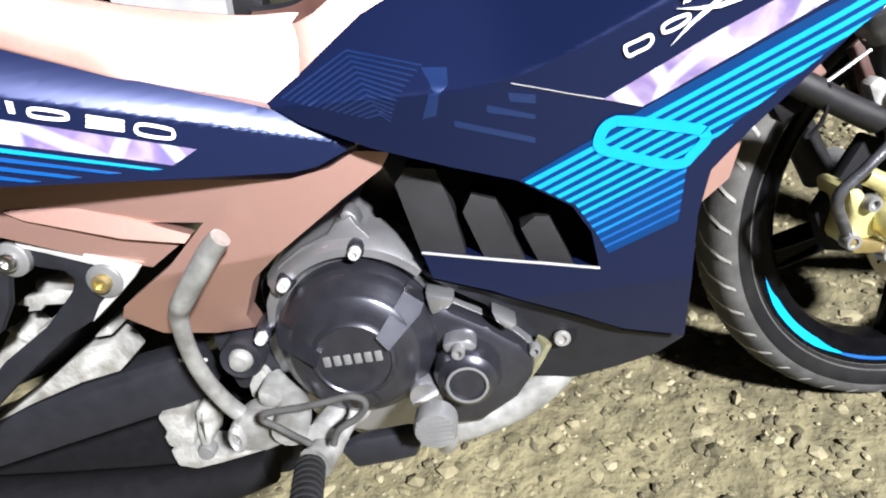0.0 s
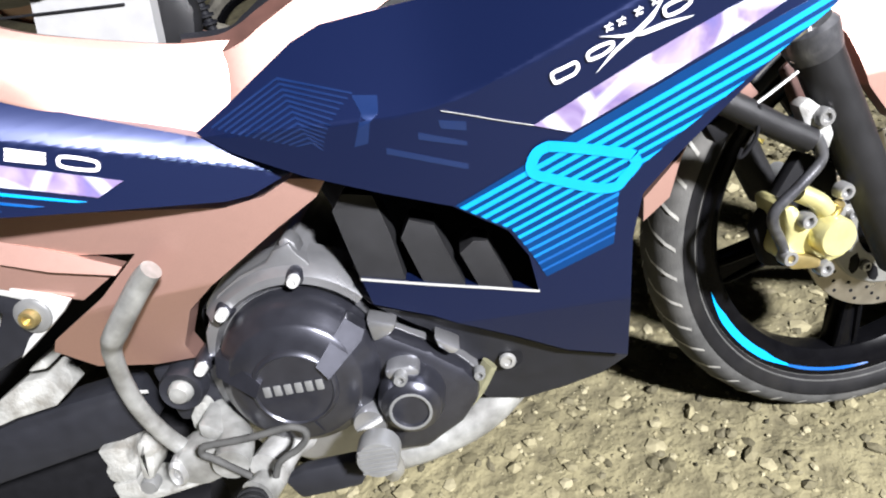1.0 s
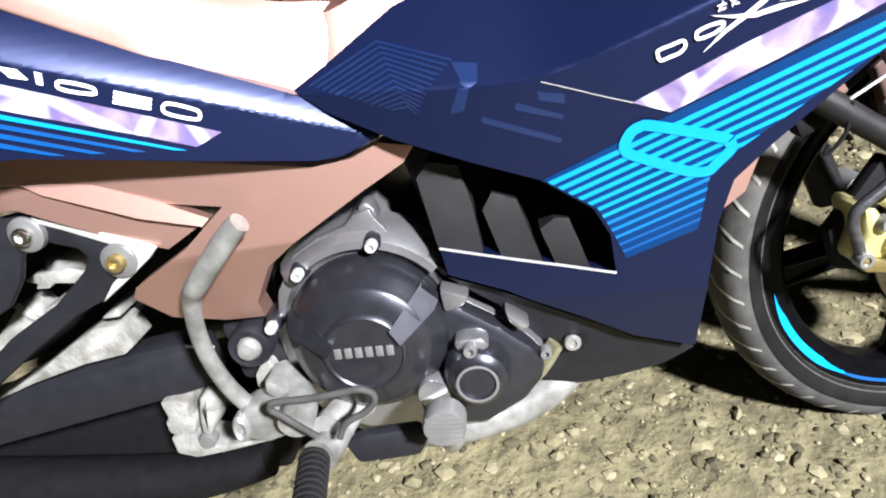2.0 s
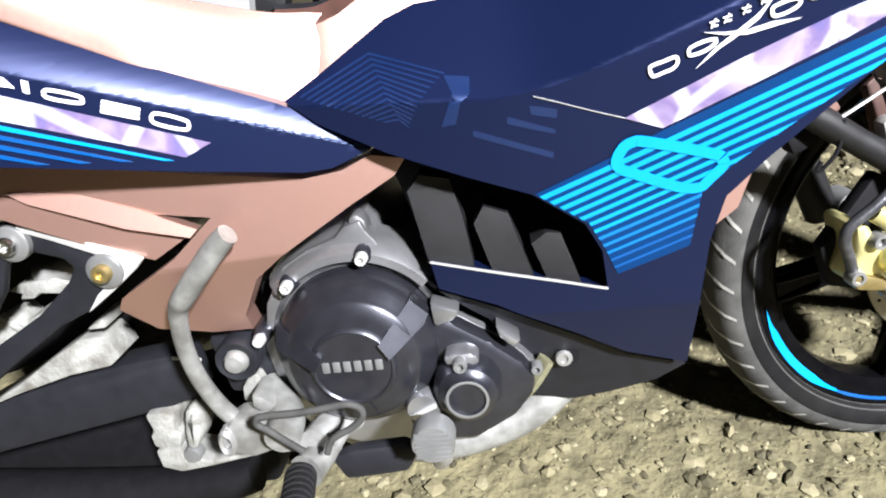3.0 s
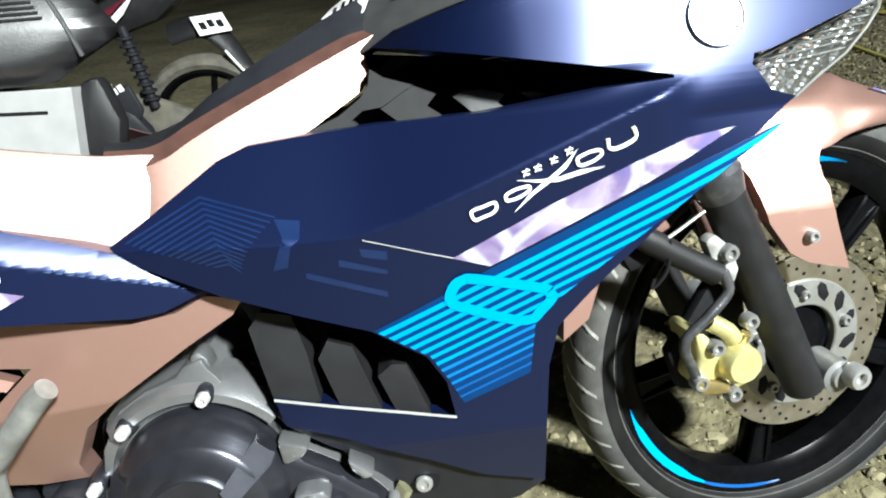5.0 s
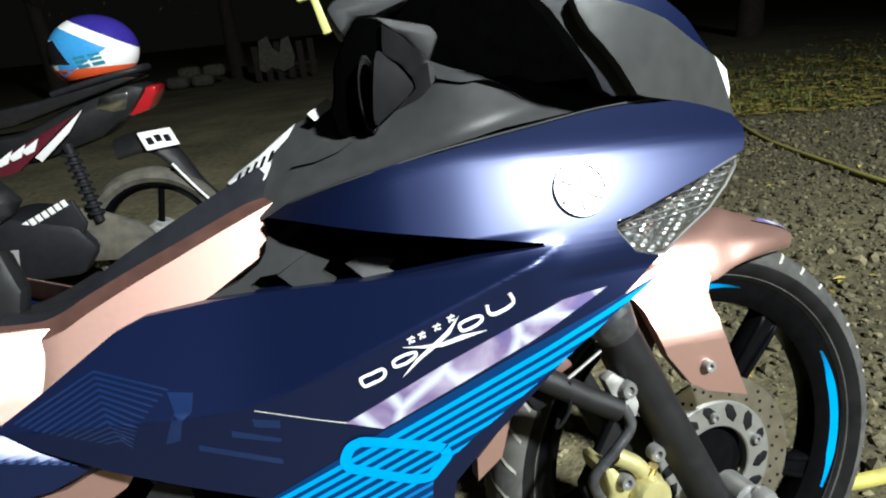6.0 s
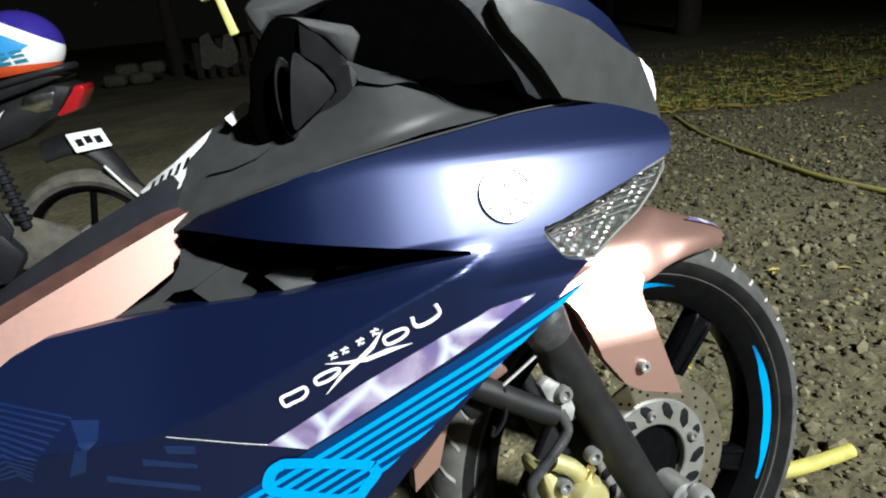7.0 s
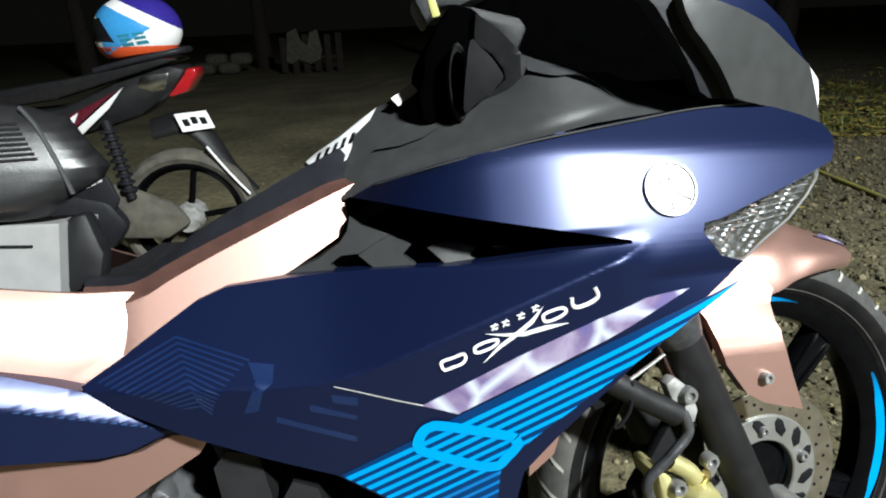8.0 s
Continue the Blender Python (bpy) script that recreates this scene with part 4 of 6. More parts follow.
knuckle = part("lever_knuckle", prism([(-0.1322, 0.2478), (-0.1219, 0.2554), (-0.0877, 0.2601), (-0.0756, 0.2396), (-0.0853, 0.2206), (-0.1097, 0.2125), (-0.1308, 0.2191), (-0.1401, 0.2320)], -0.25, -0.215, 0.008), ZINC, bike, "cast knuckle of the kick lever")
part("knuckle_cap", tube([(-0.098, -0.2, 0.262), (-0.075, -0.235, 0.25), (-0.071, -0.266, 0.246)], [0.014, 0.0175, 0.0165], 18), ZINC, knuckle)
part("knuckle_eye", lathe([(0.005, -0.006), (0.0085, -0.008), (0.0115, -0.005), (0.012, 0.006), (0.005, 0.006)], 24, (-0.13, -0.248, 0.2345), Matrix.Diagonal((0.7, 1, 1.25, 1)), close=True), STEEL, knuckle)
part("clamp_strap", prism([(-0.1015, 0.2781), (-0.0913, 0.2747), (-0.0680, 0.2554), (-0.0878, 0.2533), (-0.1020, 0.2642)], -0.243, -0.205, 0.004), ZINC, knuckle)
REARSET = [(-0.2509, 0.4644), (-0.2239, 0.4565), (-0.1557, 0.4249), (-0.1621, 0.4173), (-0.1825, 0.4036), (-0.2055, 0.3853), (-0.2451, 0.3691), (-0.3014, 0.3342), (-0.3794, 0.2818), (-0.3826, 0.3014), (-0.3170, 0.3505), (-0.2624, 0.3798), (-0.2257, 0.4090), (-0.2173, 0.4214), (-0.2234, 0.4299), (-0.2451, 0.4373), (-0.2530, 0.4459)]
rearset = part("rear_set", prism(REARSET, -0.255, -0.246, 0.003), CHARCOAL, bike, "black rear footrest bracket")
part("bracket_edge", prism([(-0.2503, 0.4642), (-0.2230, 0.4573), (-0.1535, 0.4256), (-0.1616, 0.4172), (-0.1839, 0.4010), (-0.2155, 0.3802), (-0.2014, 0.3974), (-0.1786, 0.4142), (-0.1760, 0.4254), (-0.2262, 0.4485), (-0.2514, 0.4588)], -0.2585, -0.2535, 0.0012), ALLOY, rearset, "bare metal bracket edge")
ARM_L = [(-0.3126, 0.4624), (-0.2813, 0.4641), (-0.2598, 0.4673), (-0.2450, 0.4602), (-0.2530, 0.4433), (-0.2740, 0.4288), (-0.2848, 0.4042), (-0.3046, 0.3811), (-0.3440, 0.3649), (-0.3754, 0.3561)]
part("bracket_arm", prism(ARM_L, -0.256, -0.246, 0.003), CHARCOAL, rearset)
for x, z in ((-0.1877, 0.4180), (-0.2587, 0.4490)):
    part("washer", lathe([(0, -0.003), (0.0135, -0.003), (0.0155, -0.0015), (0.0155, 0.006)], 28, (x, -0.259, z)), PLATED, rearset)
    bolt("bracket_bolt", (x, -0.263, z), 0.008, rearset, BRASS if x > -0.2 else CHROME)
SWING = [(-0.4787, 0.2372), (-0.4135, 0.2520), (-0.3082, 0.2790), (-0.2496, 0.2892), (-0.1930, 0.2978), (-0.1813, 0.2928), (-0.1748, 0.2461), (-0.2109, 0.2353), (-0.2442, 0.2276), (-0.4403, 0.1868), (-0.5153, 0.1709)]
swing = part("swingarm", prism(SWING, -0.19, -0.15, 0.012), CHARCOAL, bike, "matt black swingarm")
part("scuff", box(0.03, 0.002, 0.004, 0.001), CAST, swing, m=Matrix.Translation((-0.18, -0.191, 0.292)) @ pose(0, 0, 0, 0, 8, 0))
CAST1 = [(-0.3235, 0.3853), (-0.3104, 0.3923), (-0.2899, 0.3937), (-0.2754, 0.3946), (-0.2618, 0.3885), (-0.2642, 0.3817), (-0.2744, 0.3786), (-0.2948, 0.3806), (-0.3007, 0.3758), (-0.3156, 0.3761), (-0.3111, 0.3816)]
CAST2 = [(-0.4133, 0.2953), (-0.3736, 0.3315), (-0.3544, 0.3488), (-0.3417, 0.3614), (-0.3348, 0.3563), (-0.3240, 0.3382), (-0.3553, 0.3166), (-0.3867, 0.2996)]
CAST3 = [(-0.4537, 0.2366), (-0.4066, 0.2564), (-0.3601, 0.2781), (-0.3086, 0.3091), (-0.2789, 0.3251), (-0.2547, 0.3267), (-0.2476, 0.3176), (-0.2429, 0.3029), (-0.2555, 0.2935), (-0.3017, 0.2857), (-0.3640, 0.2681)]
CAST4 = [(-0.3171, 0.3543), (-0.2933, 0.3619), (-0.2894, 0.3596), (-0.3081, 0.3485), (-0.3222, 0.3410)]
CAST5 = [(-0.2669, 0.3359), (-0.2513, 0.3475), (-0.2455, 0.3476), (-0.2452, 0.3363)]
for line, y0 in ((CAST1, -0.205), (CAST2, -0.2), (CAST3, -0.197), (CAST4, -0.203), (CAST5, -0.2)):
    part("frame_casting", prism(line, y0, y0 + 0.04, 0.003), CHALKY, bike, "pale dirty frame casting")
part("casting_ridge", tube([(-0.3439, -0.2000, 0.3604), (-0.3363, -0.2000, 0.3496), (-0.3252, -0.2000, 0.3384)], 0.0035, 8), CHALKY, bike, "raised rib on the frame casting")
part("linkage", tube([(-0.3, -0.19, 0.395), (-0.26, -0.195, 0.4), (-0.225, -0.19, 0.408)], [0.008, 0.011, 0.007], 10), CAST, bike, "dirty linkage rod")
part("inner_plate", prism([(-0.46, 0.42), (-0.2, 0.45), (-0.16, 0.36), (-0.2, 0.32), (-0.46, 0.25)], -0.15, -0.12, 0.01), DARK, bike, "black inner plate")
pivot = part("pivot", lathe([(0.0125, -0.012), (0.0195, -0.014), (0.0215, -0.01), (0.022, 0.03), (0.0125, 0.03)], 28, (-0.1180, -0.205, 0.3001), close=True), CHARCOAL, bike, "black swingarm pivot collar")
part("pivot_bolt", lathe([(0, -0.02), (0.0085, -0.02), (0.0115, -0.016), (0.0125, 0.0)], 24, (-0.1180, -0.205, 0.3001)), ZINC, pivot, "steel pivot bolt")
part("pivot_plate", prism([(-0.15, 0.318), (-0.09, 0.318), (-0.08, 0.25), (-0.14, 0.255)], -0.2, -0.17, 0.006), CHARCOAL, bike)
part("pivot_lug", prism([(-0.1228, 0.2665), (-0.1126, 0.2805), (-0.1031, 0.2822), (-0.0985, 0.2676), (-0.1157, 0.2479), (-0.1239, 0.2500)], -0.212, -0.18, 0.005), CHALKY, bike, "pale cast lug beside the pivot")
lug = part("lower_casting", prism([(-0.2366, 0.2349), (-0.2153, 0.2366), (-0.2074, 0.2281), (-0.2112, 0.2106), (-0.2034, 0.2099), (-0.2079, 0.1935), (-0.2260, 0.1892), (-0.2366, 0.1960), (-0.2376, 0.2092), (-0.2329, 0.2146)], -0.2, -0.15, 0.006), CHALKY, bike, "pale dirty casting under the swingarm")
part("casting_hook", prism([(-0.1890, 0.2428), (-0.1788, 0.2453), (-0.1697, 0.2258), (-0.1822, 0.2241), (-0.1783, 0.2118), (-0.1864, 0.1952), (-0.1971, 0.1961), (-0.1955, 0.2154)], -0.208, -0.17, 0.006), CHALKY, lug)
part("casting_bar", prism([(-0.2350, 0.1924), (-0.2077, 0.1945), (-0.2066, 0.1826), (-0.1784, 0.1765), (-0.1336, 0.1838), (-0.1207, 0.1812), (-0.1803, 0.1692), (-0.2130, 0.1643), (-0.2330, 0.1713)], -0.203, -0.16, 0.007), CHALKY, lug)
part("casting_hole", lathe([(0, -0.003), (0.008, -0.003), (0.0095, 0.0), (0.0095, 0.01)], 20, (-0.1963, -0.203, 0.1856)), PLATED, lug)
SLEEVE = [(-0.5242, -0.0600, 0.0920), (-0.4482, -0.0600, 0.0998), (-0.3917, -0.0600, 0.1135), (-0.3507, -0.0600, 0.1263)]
# Added block: covers lit ground, black in place of the shade beneath the machine.
part("lower_filler", prism([(-0.578, 0.1251), (-0.4068, 0.1504), (-0.2274, 0.1887), (-0.135, 0.1642), (-0.1588, 0.0543), (-0.3245, 0.0538), (-0.6055, 0.062)], -0.1, 0.04, 0.01), DARK, bike, "black filler block in place of shade under the swingarm")
part("dusty_sleeve", tube(SLEEVE, [0.02, 0.022, 0.021, 0.015], 12), OLIVE, bike, "dusty olive sleeve")
part("muffler", tube([(-0.5489, -0.15, 0.1021), (-0.3974, -0.15, 0.0937), (-0.2539, -0.15, 0.0961), (-0.1597, -0.15, 0.1136)], [0.036, 0.034, 0.028, 0.02], 20), DARK, bike, "black muffler")
peg = part("footrest", tube([(-0.0579, -0.275, 0.2129), (-0.052, -0.31, 0.2162), (-0.0459, -0.345, 0.2186)], [0.0125, 0.0125, 0.012], 18), BLACK, bike, "black ribbed rubber footrest")
PEG = [Vector(p) for p in [(-0.0579, -0.275, 0.2129), (-0.052, -0.31, 0.2162), (-0.0459, -0.345, 0.2186)]]
along = (PEG[2] - PEG[0]).normalized()
for k in range(9):
    p = PEG[0] + along * (0.004 + 0.0085 * k)
    part("peg_rib", lathe([(0.0115, -0.002), (0.0145, -0.0015), (0.0145, 0.0015), (0.0115, 0.002)], 20, close=True), BLACK, peg, m=Matrix.Translation(p) @ Vector((0, 1, 0)).rotation_difference(along).to_matrix().to_4x4())
part("peg_holder", tube([(-0.0368, -0.235, 0.2111), (-0.0458, -0.25, 0.2119), (-0.0539, -0.272, 0.2126)], [0.012, 0.014, 0.017], 14), ZINC, peg, "worn steel footrest holder")
part("peg_mount", tube([(-0.02, -0.18, 0.215), (-0.035, -0.22, 0.225), (-0.045, -0.255, 0.225)], [0.02, 0.018, 0.02], 12), CAST, bike, "cast footrest mount")
pedal = part("brake_pedal", prism([(-0.0374, 0.2084), (-0.0138, 0.2164), (0.0359, 0.2201), (0.0463, 0.2093), (0.0359, 0.1887), (0.0088, 0.1855), (-0.0252, 0.1828)], -0.252, -0.236, 0.005), CHARCOAL, bike, "black brake pedal arm")
part("pedal_pad", lathe([(0, -0.016), (0.0175, -0.016), (0.019, -0.013), (0.019, 0.004)], 24, (0.067, -0.278, 0.25)), PLATED, pedal, "knurled steel pedal pad")
for k in range(6):
    part("pad_ridge", box(0.03, 0.0014, 0.0022, 0.0004, (0.067, -0.2945, 0.2385 + 0.0046 * k)), PLATED, pedal)
part("pad_stem", tube([(0.068, -0.262, 0.235), (0.07, -0.25, 0.205), (0.064, -0.24, 0.19)], 0.009, 10), STEEL, pedal)
part("return_wire", tube([(-0.0501, -0.2780, 0.2402), (-0.0632, -0.2780, 0.2519), (-0.0760, -0.2780, 0.2640), (-0.0847, -0.2780, 0.2708), (-0.0845, -0.2780, 0.2762), (-0.0777, -0.2780, 0.2792), (-0.0418, -0.2780, 0.2808), (-0.0084, -0.2780, 0.2854), (0.0014, -0.2780, 0.2845), (0.0080, -0.2780, 0.2799), (0.0076, -0.2780, 0.2717), (-0.0026, -0.2780, 0.2618), (-0.0212, -0.2780, 0.2513), (-0.0290, -0.2780, 0.2365)], 0.0032, 10), RUBBER, bike, "bent dark steel wire")

# ---- steering: front wheel, fork, fender, in the frame of the turned bars ----
FM = Matrix(((0.9881, -0.154, 0.0036, 0.6458), (0.154, 0.9878, -0.0229, 0.0194), (0.0, 0.0232, 0.9997, 0.2708), (0, 0, 0, 1)))
TYRE = [(0.228, -0.028), (0.236, -0.034), (0.248, -0.0385), (0.259, -0.038), (0.268, -0.032), (0.2745, -0.021), (0.2775, -0.01), (0.2785, 0), (0.2775, 0.01), (0.2745, 0.021), (0.268, 0.032), (0.259, 0.038), (0.248, 0.0385), (0.236, 0.034), (0.228, 0.028), (0.222, 0.02), (0.222, -0.02)]
wheel = part("front_wheel", lathe([(0.232, -0.027), (0.2325, -0.024), (0.226, -0.02), (0.212, -0.017), (0.203, -0.012), (0.200, 0), (0.203, 0.012), (0.212, 0.017), (0.226, 0.02), (0.2325, 0.024), (0.232, 0.027), (0.224, 0.0275), (0.212, 0.024), (0.205, 0.022), (0.196, 0.015), (0.194, 0), (0.196, -0.015), (0.205, -0.022), (0.212, -0.024), (0.224, -0.0275)], 96, close=True), RIM, bike, "black cast wheel with cyan rim arcs", FM)
tyre = part("tyre", lathe(TYRE, 120, close=True), RUBBER, wheel, "dusty black road tyre", FM)
for i in range(5):
    turn = FM @ pose(0, 0, 0, 0, -(49 + 72 * i), 0)
    spoke = part("spoke", prism([(0.03, -0.019), (0.1, -0.0135), (0.198, -0.018), (0.198, 0.018), (0.1, 0.0135), (0.03, 0.019)], -0.013, 0.013, 0.004), RIM, wheel, m=turn)
    for s in (-1, 1):
        part("spoke_ridge", tube([(0.04, -0.014, s * 0.014), (0.1, -0.0145, s * 0.009), (0.18, -0.013, s * 0.012), (0.198, -0.008, s * 0.013)], 0.0042, 8), RIM, spoke, m=turn)
part("hub", lathe([(0, -0.047), (0.03, -0.047), (0.05, -0.043), (0.057, -0.036), (0.05, 0.03), (0.03, 0.045), (0, 0.045)], 32), RIM, wheel, m=FM)


def arc_band(r0, r1, a0, a1, y0, y1, n=24):
    """A curved strip on the rim."""
    bm = bmesh.new()
    rows = []
    for i in range(n + 1):
        a = radians(a0 + (a1 - a0) * i / n)
        f = min(1, 4 * min(i, n - i) / n)
        rm, h = (r0 + r1) / 2, (r1 - r0) / 2 * (0.25 + 0.75 * f)
        rows.append([bm.verts.new(((rm + k * h) * math.cos(a), y, (rm + k * h) * math.sin(a))) for k, y in ((-1, y0), (1, y1))])
    for a, b in zip(rows, rows[1:]):
        bm.faces.new((a[0], a[1], b[1], b[0]))
    return bm


for a0, a1 in ((195, 241), (-28, 26), (71, 130)):
    part("rim_arc", arc_band(0.2125, 0.2222, a0, a1, -0.0243, -0.0281), CYAN, wheel, m=FM)
part("rim_arc", arc_band(0.2165, 0.2205, 236, 272, -0.0262, -0.0275), AZURE, wheel, m=FM)
for i in range(44):
    turn = FM @ pose(0, 0, 0, 0, -360 / 44 * i, 0)
    for name, y0, y1, a1, wide, lead in (("tread_groove", -0.003, -0.0335, 0.085, 0.0023, 0.0), ("tread_groove", 0.005, 0.033, 0.085, 0.0023, 0.07)):
        bm = bmesh.new()
        rows = []
        for k in range(9):
            f = k / 8
            s = 0.1 + 0.9 * f
            y = (1 if y1 > 0 else -1) * float(np.interp(s, [0, 0.25, 0.5, 0.78, 1.0], [0, 0.01, 0.021, 0.032, 0.0385]))
            r = float(np.interp(s, [0, 0.25, 0.5, 0.78, 1.0], [0.2785, 0.2775, 0.2745, 0.268, 0.2585])) + 0.0011
            a = lead + a1 * f ** 1.4 - (0.03 * (0.25 - f) / 0.25 if f < 0.25 else 0)
            w = wide * (0.75 if f < 0.5 else 1.0) / r
            rows.append([bm.verts.new((r * math.cos(c), y, r * math.sin(c))) for c in (a - w, a + w)])
        for p, q in zip(rows, rows[1:]):
            bm.faces.new((p[0], p[1], q[1], q[0]))
        part(name, bm, DUST, tyre, m=turn)
part("sidewall", lathe([(0.2278, -0.0284), (0.2362, -0.0349), (0.248, -0.0393), (0.251, -0.0386), (0.248, -0.0375), (0.232, -0.028)], 120, close=True), SIDEWALL, tyre, "black tyre sidewall", FM)
part("sidewall_line", lathe([(0.2318, -0.0320), (0.2328, -0.0332), (0.2338, -0.0332), (0.2344, -0.0325)], 120, close=True), RUBBER, tyre, m=FM)

disc = part("brake_disc", lathe([(0.079, -0.052), (0.1115, -0.052), (0.112, -0.0515), (0.112, -0.0485), (0.1115, -0.048), (0.079, -0.048)], 80, close=True), DISC, bike, "drilled steel brake disc", FM)
part("disc_carrier", lathe([(0.0485, -0.054), (0.05, -0.0555), (0.0795, -0.0555), (0.0815, -0.0535), (0.0815, -0.046), (0.0485, -0.046)], 72, close=True), CARRIER, disc, "bare alloy disc carrier", FM)
for i in range(14):
    part("carrier_slot", prism([(0.0555, -0.009), (0.0655, -0.0118), (0.0765, -0.002), (0.0785, 0.0075), (0.0715, 0.0095), (0.061, 0.003)], -0.0562, -0.045, 0.0012), DARK, disc, m=FM @ pose(0, 0, 0, 0, 360 / 14 * i + 8, 0))
for i in range(60):
    a, r = 2 * math.pi * i / 60, (0.0885, 0.0965, 0.1045)[i % 3]
    part("disc_hole", lathe([(0, -0.0526), (0.0022, -0.0526), (0.0022, -0.047)], 8, (r * math.cos(a), 0, r * math.sin(a))), DARK, disc, m=FM)
for i in range(5):
    a = radians(18 + 72 * i)
    bolt("disc_bolt", (0.0625 * math.cos(a), -0.0555, 0.0625 * math.sin(a)), 0.0065, disc, m=FM)

for s in (-1, 1):
    yy = s * 0.118
    leg = part("fork_leg", tube([(-0.166, yy, 0.236), (-0.112, yy, 0.12), (-0.05, yy, -0.012)], 0.0215, 24, 2, smooth=False), BLACK, bike, "black telescopic fork leg", FM)
    part("dust_seal", tube([(-0.160, yy, 0.222), (-0.167, yy, 0.236), (-0.170, yy, 0.246), (-0.172, yy, 0.25)], [0.0225, 0.0255, 0.0255, 0.021], 24, 2, smooth=False), WORN, leg, m=FM)
    part("fork_tube", tube([(-0.17, yy, 0.225), (-0.235, yy, 0.365)], 0.0165, 20, 2, smooth=False), CHROME, leg, m=FM)
    part("axle_lug", lathe([(0, -0.022), (0.011, -0.022), (0.013, -0.018), (0.019, -0.016), (0.02, 0.02)], 24, (-0.02, yy, 0.0)), PLATED, leg, m=FM)
bolt("axle_nut", (-0.01, -0.142, 0.004), 0.014, bike, STEEL, FM, h=0.012)

cal = part("brake_caliper", prism([(-0.19, 0.08), (-0.177, 0.082), (-0.16, 0.056), (-0.118, 0.055), (-0.115, 0.012), (-0.139, 0.006), (-0.178, 0.013), (-0.19, 0.024), (-0.183, 0.05)], -0.125, -0.07, 0.008), GOLD, bike, "gold brake caliper", FM)
part("piston_boss", lathe([(0, -0.02), (0.018, -0.02), (0.0205, -0.016), (0.0215, 0.01)], 32, (-0.142, -0.122, 0.043)), GOLD, cal, m=FM)
part("pin_boss", tube([(-0.176, -0.125, 0.094), (-0.158, -0.128, 0.082), (-0.148, -0.128, 0.07)], 0.0095, 14), GOLD, cal, m=FM)
part("bleed_nipple", tube([(-0.138, -0.126, 0.066), (-0.136, -0.132, 0.076)], [0.007, 0.005], 10, 2, False), BRASS, cal, m=FM)
part("lower_ear", prism([(-0.19, 0.035), (-0.15, 0.02), (-0.152, 0.008), (-0.185, 0.014)], -0.132, -0.115, 0.004), BRASS, cal, m=FM)
for x, z in ((-0.186, 0.028), (-0.13, 0.086), (-0.079, 0.037), (-0.146, 0.006), (-0.168, 0.064)):
    bolt("caliper_bolt", (x, -0.126, z), 0.0088, cal, m=FM, h=0.008)
part("brake_hose", tube([(-0.168, -0.135, 0.15), (-0.163, -0.137, 0.128), (-0.185, -0.138, 0.106), (-0.206, -0.136, 0.087), (-0.207, -0.134, 0.071), (-0.197, -0.13, 0.051), (-0.188, -0.125, 0.034)], 0.0055, 10), WORN, bike, "grey brake hose", FM)
guide = part("hose_bracket", tube([(-0.262, -0.12, 0.205), (-0.235, -0.125, 0.187), (-0.205, -0.128, 0.167), (-0.172, -0.13, 0.147)], [0.013, 0.0125, 0.012, 0.013], 14), BLACK, bike, "black hose sleeve", FM)
part("bracket_plate", prism([(-0.187, 0.182), (-0.176, 0.188), (-0.157, 0.172), (-0.148, 0.148), (-0.153, 0.132), (-0.166, 0.143), (-0.178, 0.16)], -0.134, -0.118, 0.004), CAST, guide, m=FM)
bolt("guide_bolt", (-0.163, -0.136, 0.168), 0.009, guide, m=FM)
part("cable_end", tube([(-0.233, -0.13, 0.187), (-0.21, -0.13, 0.199), (-0.186, -0.13, 0.212)], 0.0017, 8), STEEL, guide, m=FM)
part("cable_tie", tube([(-0.225, -0.135, 0.191), (-0.227, -0.135, 0.164), (-0.236, -0.132, 0.148), (-0.241, -0.13, 0.145), (-0.238, -0.13, 0.153)], 0.002, 8), DARK, guide, m=FM)
part("connector", prism([(-0.265, 0.176), (-0.243, 0.183), (-0.229, 0.166), (-0.254, 0.156)], -0.115, -0.095, 0.004), DARK, guide, m=FM)
part("splash_plate", prism([(-0.25, 0.215), (-0.225, 0.222), (-0.2, 0.19), (-0.225, 0.18)], -0.1, -0.09, 0.004), COPPER, bike, "copper inner fender edge", FM)
part("caliper_bracket", prism([(-0.2, 0.045), (-0.15, 0.12), (-0.11, 0.1), (-0.1, 0.03), (-0.13, -0.015), (-0.185, 0.0)], -0.092, -0.075, 0.004), DARK, bike, "black caliper bracket", FM)

# fender
FENDER_RIDGE = [(0.1779, 0.0000, 0.2484), (0.1613, 0.0000, 0.2660), (0.1241, 0.0000, 0.2824), (0.0811, 0.0000, 0.2988), (0.0391, 0.0000, 0.3082), (-0.1176, 0.0000, 0.2911), (-0.2018, 0.0000, 0.2405)]
FENDER_SHOULDER = [(0.1568, -0.0200, 0.2518), (0.1124, -0.0460, 0.2663), (0.0685, -0.0570, 0.2764), (0.0332, -0.0560, 0.2815), (-0.0167, -0.0600, 0.2866), (-0.1124, -0.0450, 0.2782), (-0.1935, -0.0400, 0.2306)]
FENDER_EDGE = [(0.1535, -0.0240, 0.2492), (0.1009, -0.0540, 0.2567), (0.0615, -0.0680, 0.2580), (0.0238, -0.0740, 0.2535), (-0.0098, -0.0780, 0.2443), (-0.0558, -0.0660, 0.2378), (-0.0995, -0.0500, 0.2362)]


def flip(rail):
    return [(x, -y, z) for x, y, z in rail]


def tuck(rail):
    """The edge turned under."""
    return [(x * 0.985, y * 0.93, z * 0.975) for x, y, z in rail]


